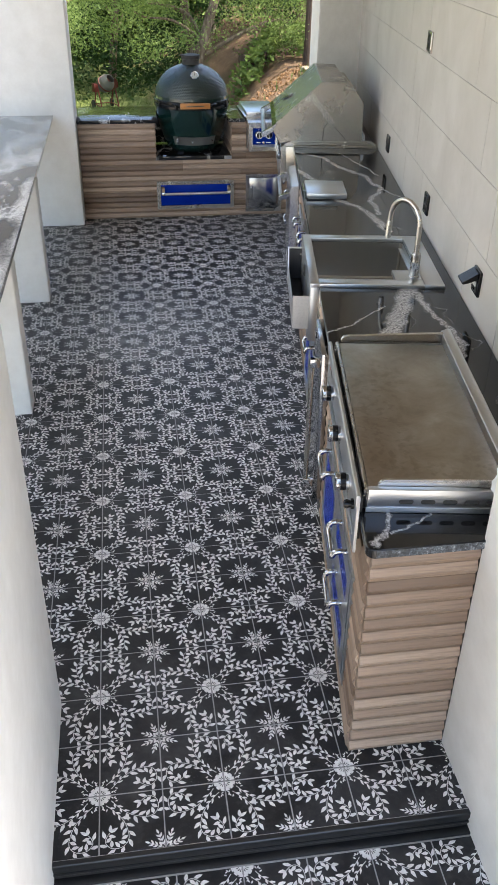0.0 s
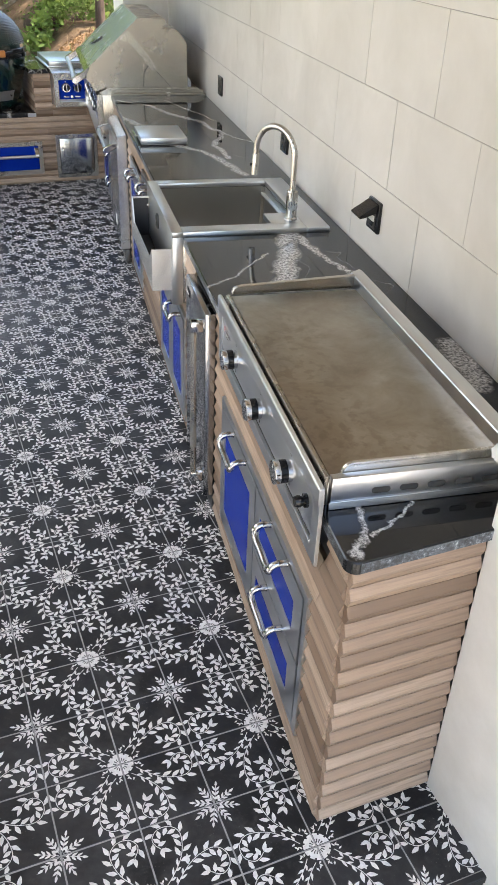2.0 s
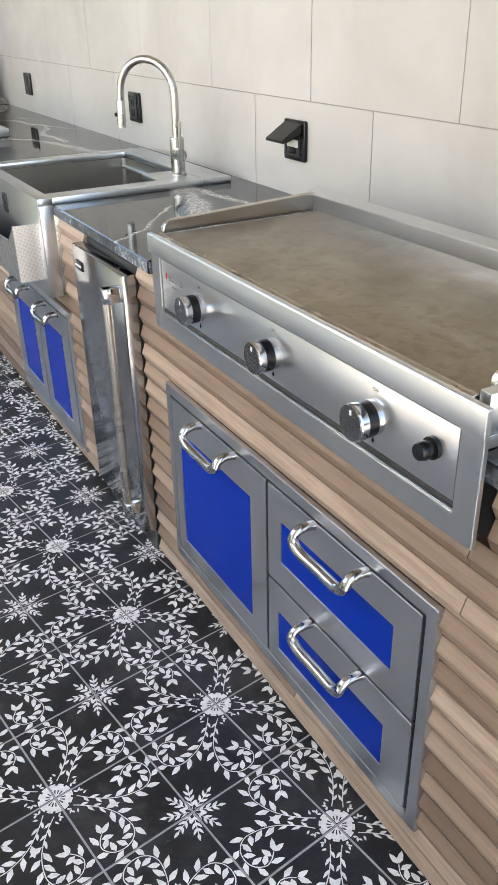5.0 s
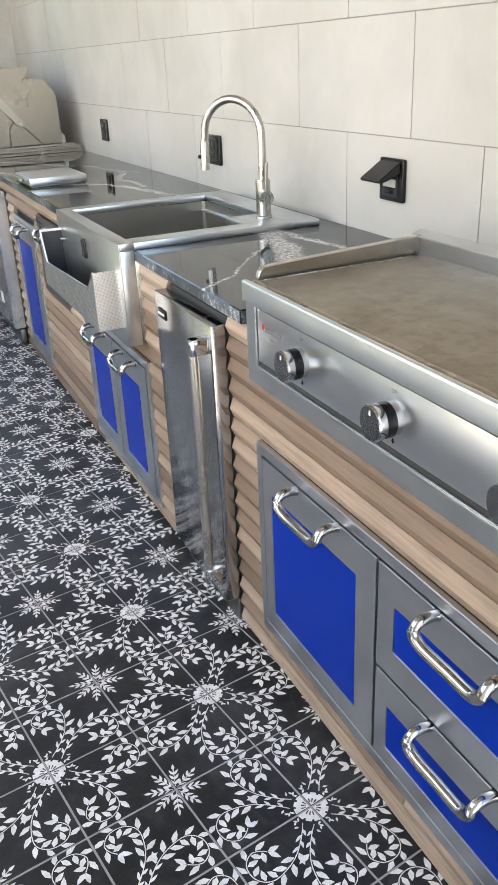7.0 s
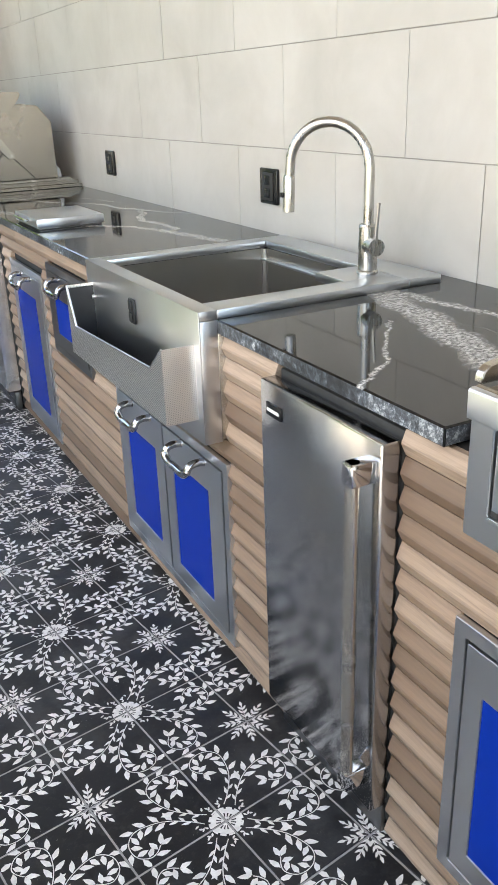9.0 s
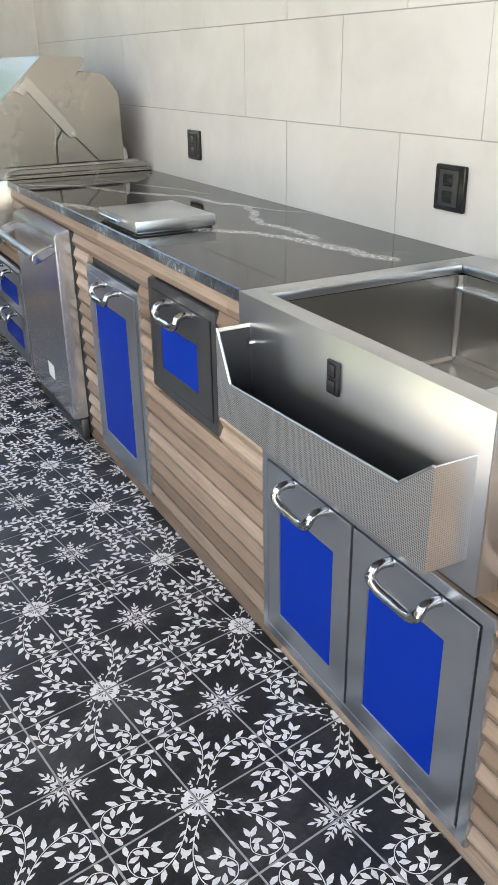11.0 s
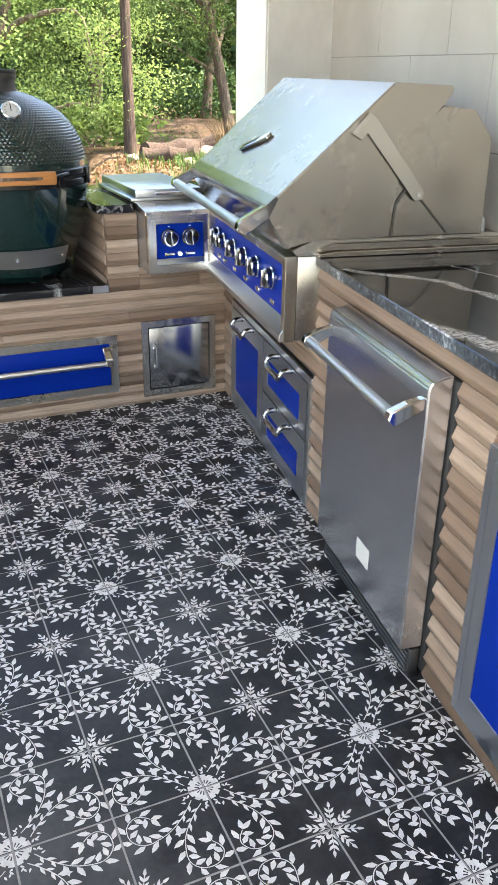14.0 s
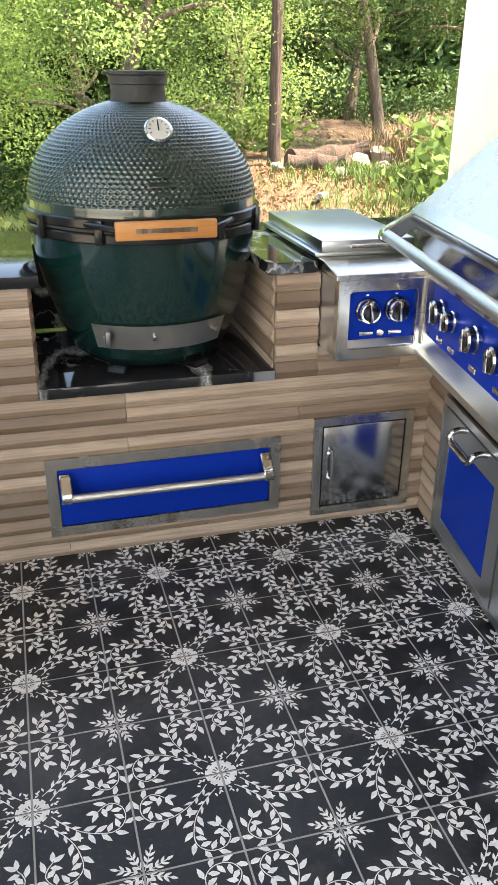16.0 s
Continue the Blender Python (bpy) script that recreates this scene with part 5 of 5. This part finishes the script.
tree(-14.0, 4.0, 5.1, (0.3, 0.3), 0.17, 2.8, 9000, 0.12, LEAF, BARK, 26)
tree(-14.0, 10.5, 5.7, (0.3, 0.3), 0.17, 2.8, 9000, 0.12, LEAF, BARK, 27)

# undergrowth and the woods beyond
g = np.random.default_rng(3)


def scatter(n, x0, x1, y0, y1, h0, h1, bunch):
    c = np.stack([g.uniform(x0, x1, bunch), g.uniform(y0, y1, bunch), np.zeros(bunch)], 1)
    i = g.integers(0, bunch, n)
    p = c[i] + g.normal(size=(n, 3)) * np.array([0.5, 0.5, 0.0])
    p[:, 2] = np.array([ground_z(a, b) for a, b in p[:, :2]]) + g.uniform(h0, h1, n) * g.uniform(0.3, 1, bunch)[i]
    return p


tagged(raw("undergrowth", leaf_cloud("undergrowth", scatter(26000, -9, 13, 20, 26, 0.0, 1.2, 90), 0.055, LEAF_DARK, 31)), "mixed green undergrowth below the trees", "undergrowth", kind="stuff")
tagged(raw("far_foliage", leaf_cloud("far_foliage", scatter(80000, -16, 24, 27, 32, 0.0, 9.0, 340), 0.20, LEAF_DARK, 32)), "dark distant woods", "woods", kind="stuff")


def backdrop_mesh():
    verts, faces, n = [], [], 60
    for i in range(n + 1):
        a = radians(-75 + 150 * i / n)
        verts += [(34 * math.sin(a), 4 + 30 * math.cos(a), -0.5), (34 * math.sin(a), 4 + 30 * math.cos(a), 8.5 + 1.5 * noise.noise(Vector((i * 0.7, 0, 0))))]
        if i:
            faces.append((2 * i - 2, 2 * i, 2 * i + 1, 2 * i - 1))
    me = bpy.data.meshes.new("backdrop")
    me.from_pydata(verts, [], faces)
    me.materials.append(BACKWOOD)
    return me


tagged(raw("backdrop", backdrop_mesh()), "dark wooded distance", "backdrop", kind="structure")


def blades(name, n, x0, x1, y0, y1, h, material, label, bunch, spread=0.22):
    c = np.stack([g.uniform(x0, x1, bunch), g.uniform(y0, y1, bunch)], 1)
    i = g.integers(0, bunch, n)
    p = c[i] + g.normal(size=(n, 2)) * spread
    verts, faces = [], []
    for k, (x, y) in enumerate(p):
        z = ground_z(x, y) - 0.01
        hh = h * g.uniform(0.5, 1.2)
        a, w_ = g.uniform(0, 6.28), 0.003 + 0.003 * g.random()
        dx, dy = math.cos(a) * hh * g.uniform(0.3, 1.1), math.sin(a) * hh * g.uniform(0.3, 1.1)
        px, py = -math.sin(a) * w_, math.cos(a) * w_
        verts += [(x - px, y - py, z), (x + px, y + py, z), (x + dx * 0.4 + px, y + dy * 0.4 + py, z + hh * 0.7), (x + dx * 0.4 - px, y + dy * 0.4 - py, z + hh * 0.7), (x + dx, y + dy, z + hh)]
        b = 5 * k
        faces += [(b, b + 1, b + 2, b + 3), (b + 3, b + 2, b + 4)]
    me = bpy.data.meshes.new(name)
    me.from_pydata(verts, [], faces)
    me.materials.append(material)
    tagged(raw(name, me), label, "grass", kind="stuff")


blades("grass", 9000, -3.5, 1.2, 12, 23, 0.10, GRASS, "short green lawn grass", 400, 0.35)
blades("grass", 2600, 2.3, 4.4, 9.8, 12.6, 0.15, GRASS, "tufts of long green grass on the bank", 60, 0.2)
blades("dry_grass", 2600, 4.1, 5.4, 12.4, 13.6, 0.5, STRAW, "dead straw-coloured grass and brush", 14, 0.3)
blades("dry_grass", 2200, 0.9, 4.5, 9.5, 14.0, 0.035, STRAW, "dry leaf litter and straw on the earth bank", 160, 0.3)
lx = np.stack([g.uniform(0.7, 4.6, 7000), g.uniform(8.0, 13.6, 7000), np.zeros(7000)], 1)
lx[:, 2] = np.array([ground_z(a, b) for a, b in lx[:, :2]]) + g.uniform(0.004, 0.03, 7000)
tagged(raw("leaf_litter", leaf_cloud("leaf_litter", lx, 0.028, LITTER, 43, 1.7)), "brown fallen leaves covering the earth bank", "leaf litter", kind="stuff")
wp = np.array([[3.6, 10.6, 0.0], [3.2, 10.2, 0.0], [3.95, 10.9, 0.0], [3.7, 11.4, 0.0], [2.9, 14.4, 0.0], [1.75, 14.4, 0.0], [2.1, 14.8, 0.0]])
wi = g.integers(0, len(wp), 2600)
wq = wp[wi] + g.normal(size=(2600, 3)) * np.array([0.20, 0.20, 0.0])
wq[:, 2] = np.array([ground_z(a, b) for a, b in wq[:, :2]]) + g.uniform(0.05, 0.62, 2600)
tagged(raw("weeds", leaf_cloud("weeds", wq, 0.055, LEAF_BRIGHT, 41, 2.2, 0.3)), "broad-leaved bright green weeds", "weeds", kind="stuff")

# logs and stones at the foot of the cedar
for x, y, ln, r, a, tilt in ((3.25, 13.3, 1.0, 0.12, 8, 4), (3.0, 13.0, 0.7, 0.09, -20, 2), (4.5, 13.2, 1.3, 0.07, 25, 10), (4.9, 12.9, 1.1, 0.05, -10, 14), (2.2, 15.0, 1.2, 0.10, 30, 3)):
    z = ground_z(x, y)
    pts = [(-ln / 2 + ln * i / 6, 0.03 * math.sin(i * 1.7), 0.02 * math.cos(i * 2.1)) for i in range(7)]
    solo("log", tube(pts, [r * (1 + 0.08 * math.sin(i * 2.3)) for i in range(7)], 12), CEDAR, "weathered cut log lying on the bank", "log", pose(x, y, z + r * 0.75, 0, -tilt, a), "logs on the bank")
for k, (x, y, s_) in enumerate(((3.55, 13.1, 0.17), (3.9, 13.35, 0.2), (3.7, 12.8, 0.12), (2.5, 12.9, 0.10), (3.0, 12.3, 0.09), (1.9, 11.9, 0.08), (2.4, 11.2, 0.07), (4.2, 12.2, 0.11))):
    bm = bmesh.new()
    bmesh.ops.create_icosphere(bm, subdivisions=3, radius=s_)
    for q in bm.verts:
        q.co *= 0.85 + 0.35 * noise.noise(q.co / s_ * 1.3 + Vector((k * 3, 0, 0)))
        q.co.z *= 0.7
    solo("stone", bm, ROCK, "rough pale limestone lump on the bank", "stone", pose(x, y, ground_z(x, y) + s_ * 0.35, 0, 0, k * 50), "stones on the bank")

# scraps on the floor
rs = random.Random(8)
for k in range(7):
    x, y = -0.62 + rs.uniform(-0.16, 0.16), 3.62 + rs.uniform(-0.22, 0.22)
    a = rs.uniform(0.006, 0.016)
    solo("debris", prism([(-a, -a * 0.4), (a * 0.7, -a * 0.5), (a, a * 0.3), (-a * 0.3, a * 0.5)], "z", 0.0, 0.003), PALE_MARK, "small pale building scrap lying on the tiles", "debris", pose(x, y, 0.0036, 0, 0, rs.uniform(0, 360)), "scraps on the floor")

# cement mixer on the lawn
MX, MY = -0.92, 20.0
cmx = thing("cement_mixer", pose(MX, MY, ground_z(MX, MY), 0, 0, 25) @ Matrix.Scale(0.66, 4), "small red and grey cement mixer on two wheels", "cement mixer")
RUST = mat("red_paint", (0.16, 0.025, 0.02), 0.5)
GREYP = mat("dusty_grey_paint", (0.15, 0.145, 0.135), 0.7)
drum = part("drum", lathe([(0.14, -0.30), (0.24, -0.18), (0.30, 0.0), (0.28, 0.16), (0.17, 0.34), (0.155, 0.34), (0.26, 0.14), (0.27, 0.0), (0.1, -0.25)], 28), GREYP, cmx)
drum.matrix_basis = pose(0, 0, 0.86, 52, 0, 20)
part("drum_band", lathe([(0.301, -0.02), (0.312, -0.015), (0.312, 0.03), (0.299, 0.035)], 28), RUST, drum)
for x in (-0.34, 0.34):
    part("stand", join(tube([(x, 0, 0.88), (x, -0.34, 0.02)], 0.025, 8), tube([(x, 0, 0.88), (x, 0.34, 0.12)], 0.025, 8), tube([(x, -0.3, 0.12), (x, 0.32, 0.16)], 0.02, 8)), RUST, cmx)
    wh = part("wheel", lathe([(0.03, -0.03), (0.13, -0.035), (0.15, -0.02), (0.15, 0.02), (0.13, 0.035), (0.03, 0.03)], 20, "x", (x * 1.1, 0.36, 0.15)), BLACK_MATT, cmx)
part("axle", tube([(-0.38, 0.36, 0.15), (0.38, 0.36, 0.15)], 0.015, 8), RUST, cmx)
part("motor", box(-0.50, -0.36, -0.12, 0.12, 0.62, 0.90, 0.02), RUST, cmx)
part("tilt_wheel", lathe([(0.15, -0.01), (0.17, 0.0), (0.15, 0.01)], 20, "x", (0.42, 0, 0.85)), RUST, cmx)


# ---- pieces: cladding strips, wall tiles, floor tiles ----
STRIP = 0.0485
rs = random.Random(21)
strip_meshes = {}


def strip_mesh(length):
    key = round(length, 3)
    if key not in strip_meshes:
        h, x = STRIP - 0.0016, key
        prof = [(0.011, 0.0), (-0.0005, 0.0), (-0.0102, h * 0.40), (-0.0108, h * 0.43), (-0.0106, h * 0.47), (-0.0005, h), (0.011, h)]
        bm = prism(prof, "x", 0.0008, x - 0.0008)
        strip_meshes[key] = mesh_from("strip", bm, WOOD, 0)
    return strip_meshes[key]


def strips(parent, x0, x1, z_top, holes, y=0.0, turn=None):
    """Rows of strips from x0 to x1, broken at joints and round the holes (x0, x1, z0, z1)."""
    rows = int(z_top / STRIP)
    h = z_top / rows
    for r in range(rows):
        z = r * h
        spans = [(x0, x1)]
        for a, b, c, d in holes:
            if c < z + h * 0.6 and d > z + h * 0.4:
                spans = [s for lo, hi in spans for s in ((lo, min(hi, a)), (max(lo, b), hi)) if s[1] - s[0] > 0.006]
        for lo, hi in spans:
            at = lo
            while at < hi - 1e-4:
                ln = min(hi - at, rs.choice((0.75, 0.95, 1.2, 1.5)))
                if hi - at - ln < 0.12:
                    ln = hi - at
                ob = raw("strip", strip_mesh(round(ln, 2) if ln > 0.1 else ln), parent)
                m = Matrix.Translation((at, y, z)) @ Matrix.Diagonal((ln / (round(ln, 2) if ln > 0.1 else ln), 1, h / STRIP, 1))
                ob.matrix_basis = (turn @ m) if turn else m
                at += ln


strips(counter, -6.285, -0.012, 0.87, [(-1.178, -0.125, 0.775, 1), (-1.747, -1.355, 0.0, 0.86), (-2.745, -1.985, 0.62, 1), (-1.20, -0.20, 0.105, 0.607),
       (-2.73, -1.98, 0.05, 0.555), (-3.407, -2.975, 0.49, 0.808), (-3.993, -3.512, 0.06, 0.738), (-4.793, -4.153, 0.0, 0.825), (-6.3, -5.062, 0.632, 1), (-6.115, -5.065, 0.025, 0.495)])
# open end, square to the floor tiles
end = thing("counter_end_panel", pose(0.030, 0.063, 0), "end of the counter clad in wood-look strips", "panel")
strips(end, 0.0, 0.3318, 0.87, [])
strips(far, -1.0, 0.962, 0.538, [(-0.30, 0.435, 0.085, 0.34), (0.557, 0.904, 0.04, 0.388)])
lift = Matrix.Translation((0, 0, 0.538))
strips(far, -1.0, -0.300, 0.332, [], turn=lift)
strips(far, 0.416, 0.555, 0.332, [], turn=lift)
strips(far, 0.555, 0.836, 0.097, [], turn=lift)
strips(far, 0.836, 0.962, 0.332, [], turn=lift)
strips(far, 0.0, 0.60, 0.332, [], turn=Matrix.Translation((0.416, 0.612, 0.538)) @ pose(0, 0, 0, 0, 0, -90))
strips(far, 0.0, 0.60, 0.332, [], turn=Matrix.Translation((-0.300, 0.012, 0.538)) @ pose(0, 0, 0, 0, 0, 90))

# wall tiles in running bond
TW, TH = 0.6195, 0.3035
wt_meshes = {}


def wall_tile(u0, u1, z0, z1):
    key = (round(u1 - u0, 3), round(z1 - z0, 3))
    if key not in wt_meshes:
        wt_meshes[key] = mesh_from("tile", box(0.0013, key[0] - 0.0013, 0.0, 0.012, 0.0013, key[1] - 0.0013, 0.0006, 1), WALLTILE, 0)
    ob = raw("tile", wt_meshes[key], wall_east)
    ob.matrix_basis = Matrix.Translation((-u1, WALL_V + 0.0006 * math.sin(u0 * 7 + z0 * 11) - 0.0004, z0))


row, z = 0, 1.180 - TH
while z < CEIL - 0.01:
    z1 = min(z + TH, CEIL - 0.001)
    u = (1.307 if row % 2 == 0 else 0.985) - 3 * TW
    while u < 6.86:
        lo, hi = max(u, -0.15), min(u + TW, 6.86)
        if hi - lo > 0.02:
            wall_tile(lo, hi, z, z1)
        u += TW
    z, row = z1, row + 1

# floor tiles: black, with a quarter rosette, two leafy scrolls and a quarter star each
T = 0.2032


def leaf_poly(base, ang, ln, wd):
    d, e = Vector((math.cos(ang), math.sin(ang))), Vector((-math.sin(ang), math.cos(ang)))
    return [base, base + d * ln * 0.35 + e * wd * 0.5, base + d * ln * 0.7 + e * wd * 0.36, base + d * ln, base + d * ln * 0.7 - e * wd * 0.36, base + d * ln * 0.35 - e * wd * 0.5]


def ornament():
    """The tile's printed shapes in units of its side, the rosette at (0, 0), the star at (1, 1)."""
    polys = []
    lo = 0.012

    def wedge(r0, r1, a0, a1, n=4):
        inner = [Vector((r0 * math.cos(a0 + (a1 - a0) * k / n), r0 * math.sin(a0 + (a1 - a0) * k / n))) for k in range(n + 1)]
        outer = [Vector((r1 * math.cos(a0 + (a1 - a0) * k / n), r1 * math.sin(a0 + (a1 - a0) * k / n))) for k in range(n + 1)]
        polys.append(inner + outer[::-1])

    half = math.pi / 2
    wedge(0.020, 0.052, 0.2, half - 0.2)
    for k in range(4):
        a = half * (k + 0.5) / 4
        wedge(0.051, 0.102, a - 0.115, a + 0.115, 2)
    wedge(0.101, 0.155, 0.07, half - 0.07, 8)
    for k in range(3):
        a = half * (k + 0.5) / 3
        wedge(0.155, 0.176, a - 0.19, a + 0.19, 4)
    vine = curve_through([(0.185, 0.105, 0), (0.238, 0.168, 0), (0.315, 0.247, 0), (0.43, 0.343, 0), (0.56, 0.412, 0), (0.73, 0.452, 0), (0.835, 0.428, 0), (0.905, 0.35, 0), (0.922, 0.25, 0), (0.890, 0.155, 0), (0.80, 0.095, 0), (0.72, 0.115, 0), (0.655, 0.165, 0)], 7)
    vine = [Vector((p.x, p.y)) for p in vine]
    arc = [0.0]
    for a, b in zip(vine, vine[1:]):
        arc.append(arc[-1] + (b - a).length)
    for mirror in (False, True):
        fl = (lambda p: Vector((p.y, p.x))) if mirror else (lambda p: p)
        for i in range(len(vine) - 1):
            a, b = vine[i], vine[i + 1]
            d = (b - a).normalized()
            e = Vector((-d.y, d.x)) * 0.0050
            polys.append([fl(q) for q in (a - e, b - e, b + e, a + e)])
        s, k = 0.07, 0
        while s < arc[-1] - 0.02:
            i = max(j for j in range(len(arc)) if arc[j] <= s)
            i = min(i, len(vine) - 2)
            p = vine[i].lerp(vine[i + 1], (s - arc[i]) / (arc[i + 1] - arc[i]))
            d = vine[i + 1] - vine[i]
            a = math.atan2(d.y, d.x)
            f = s / arc[-1]
            outer = k % 2 == 0
            side = 1 if outer else -1
            young = f < 0.20
            turn = 0.46 if young else 0.74 if f < 0.42 else (0.58 if outer else 1.18)
            ln = (0.085 if outer else 0.105) if young else 0.146 * (1.0 if f < 0.42 or outer else 0.84)
            polys.append([fl(q) for q in leaf_poly(p + Vector((math.cos(a + side * 1.2), math.sin(a + side * 1.2))) * (0.004 if young else 0.010), a + side * turn, ln, 0.032 if young else 0.060)])
            s += 0.065
            k += 1
        end_a = math.atan2(*(vine[-1] - vine[-2]).yx)
        for off, ln in ((-0.35, 0.14), (0.6, 0.125)):
            polys.append([fl(q) for q in leaf_poly(vine[-1] + Vector((math.cos(end_a + off), math.sin(end_a + off))) * 0.006, end_a + off, ln, 0.058)])
        # small curls by the rosette
        for (bx, by), an, ln in (((0.186, 0.030), 1.0, 0.050), ((0.215, 0.070), -0.75, 0.055), ((0.245, 0.125), -0.4, 0.055), ((0.235, 0.060), 0.55, 0.045)):
            polys.append([fl(q) for q in leaf_poly(Vector((bx, by)), an, ln, 0.024)])
        # star arms
        for off, reach in ((0.39, 0.27),):
            a = math.pi + (math.pi / 4 - off if not mirror else math.pi / 4 + off)
            d = Vector((math.cos(a), math.sin(a)))
            c0 = Vector((1, 1))
            e = Vector((-d.y, d.x)) * 0.005
            polys.append([c0 + d * 0.03 - e, c0 + d * reach - e, c0 + d * reach + e, c0 + d * 0.03 + e])
            for q in (0.06, 0.125, 0.19, 0.25):
                if q < reach - 0.02:
                    for sd in (-1, 1):
                        polys.append(leaf_poly(c0 + d * q, a + sd * 0.62, 0.088, 0.031))
            polys.append(leaf_poly(c0 + d * (reach - 0.02), a, 0.088, 0.036))
    out = []
    for poly in polys:
        if all(lo <= q.x <= 1 - lo and lo <= q.y <= 1 - lo for q in poly):
            out.append(poly)
        else:
            cl = [Vector((min(max(q.x, lo), 1 - lo), min(max(q.y, lo), 1 - lo))) for q in poly]
            area = abs(sum(cl[i].x * cl[(i + 1) % len(cl)].y - cl[(i + 1) % len(cl)].x * cl[i].y for i in range(len(cl)))) / 2
            if area > 2e-4:
                out.append(cl)
    return out


def tile_mesh():
    g_ = 0.0021
    h = T / 2 - g_
    c = 0.0012
    verts, faces, mats = [], [], []

    def ring(s, z):
        b = len(verts)
        verts.extend([(-s, -s, z), (s, -s, z), (s, s, z), (-s, s, z)])
        return b

    a, b, d = ring(h, -0.007), ring(h, -c), ring(h - c, 0.0)
    for lo, hi in ((a, b), (b, d)):
        for i in range(4):
            j = (i + 1) % 4
            faces.append((lo + i, lo + j, hi + j, hi + i))
            mats.append(0)
    faces.append((d, d + 1, d + 2, d + 3))
    mats.append(0)
    for n, poly in enumerate(ornament()):
        b = len(verts)
        pts = poly if sum(poly[i].x * poly[(i + 1) % len(poly)].y - poly[(i + 1) % len(poly)].x * poly[i].y for i in range(len(poly))) > 0 else poly[::-1]
        verts.extend(((q.x - 0.5) * T, (q.y - 0.5) * T, 0.0003 + 0.00002 * (n % 7)) for q in pts)
        faces.append(tuple(range(b, b + len(pts))))
        mats.append(1)
    me = bpy.data.meshes.new("tile")
    me.from_pydata(verts, [], faces)
    me.materials.append(TILE)
    me.materials.append(PRINT)
    me.polygons.foreach_set("material_index", mats)
    return me


TILE_ME = tile_mesh()
TURN = {(0, 0): 0, (1, 0): 90, (1, 1): 180, (0, 1): 270}
RUN_INV = RUN.inverted()


def lay(parent, ix, iy, dx=0.0, dy=0.0, z=0.003):
    ob = raw("tile", TILE_ME, parent)
    ob.matrix_basis = pose((ix + 0.5) * T + dx, (iy + 0.5) * T + dy, z + 0.0003 * math.sin(ix * 5.1 + iy * 3.7), 0, 0, TURN[(ix % 2, iy % 2)])


def merged(name, parent, cells):
    """The tiles that lie out of sight or in shadow under things, joined."""
    nv = len(TILE_ME.vertices)
    base = [tuple(q.co) for q in TILE_ME.vertices]
    polys = [tuple(q.vertices) for q in TILE_ME.polygons]
    pm = [q.material_index for q in TILE_ME.polygons]
    verts, faces, mats = [], [], []
    for k, (m) in enumerate(cells):
        verts += [tuple(m @ Vector(q)) for q in base]
        faces += [tuple(i + k * nv for i in f) for f in polys]
        mats += pm
    me = bpy.data.meshes.new(name)
    me.from_pydata(verts, [], faces)
    me.materials.append(TILE)
    me.materials.append(PRINT)
    me.polygons.foreach_set("material_index", mats)
    tagged(raw(name, me, parent), kind="stuff")


rest = []
for iy in range(-1, 31):
    for ix in range(-9, 6):
        corners = [RUN_INV @ Vector(((ix + a) * T, (iy + b) * T, 0)) for a in (0, 1) for b in (0, 1)]
        if min(c.y for c in corners) > 0.02 and max(c.x for c in corners) < 0.0:
            continue
        if ix >= 2 and iy < 0 or (iy + 1) * T > 6.45:
            continue
        if ix < -6:
            rest.append(pose((ix + 0.5) * T, (iy + 0.5) * T, 0.003, 0, 0, TURN[(ix % 2, iy % 2)]))
        else:
            lay(floor_bed, ix, iy)
merged("tiles_under_bar", floor_bed, rest)
for ix in range(-5, 2):
    for iy in range(-4, 0):
        lay(lower_bed, ix, iy, 0.026, -0.2505, -0.070)
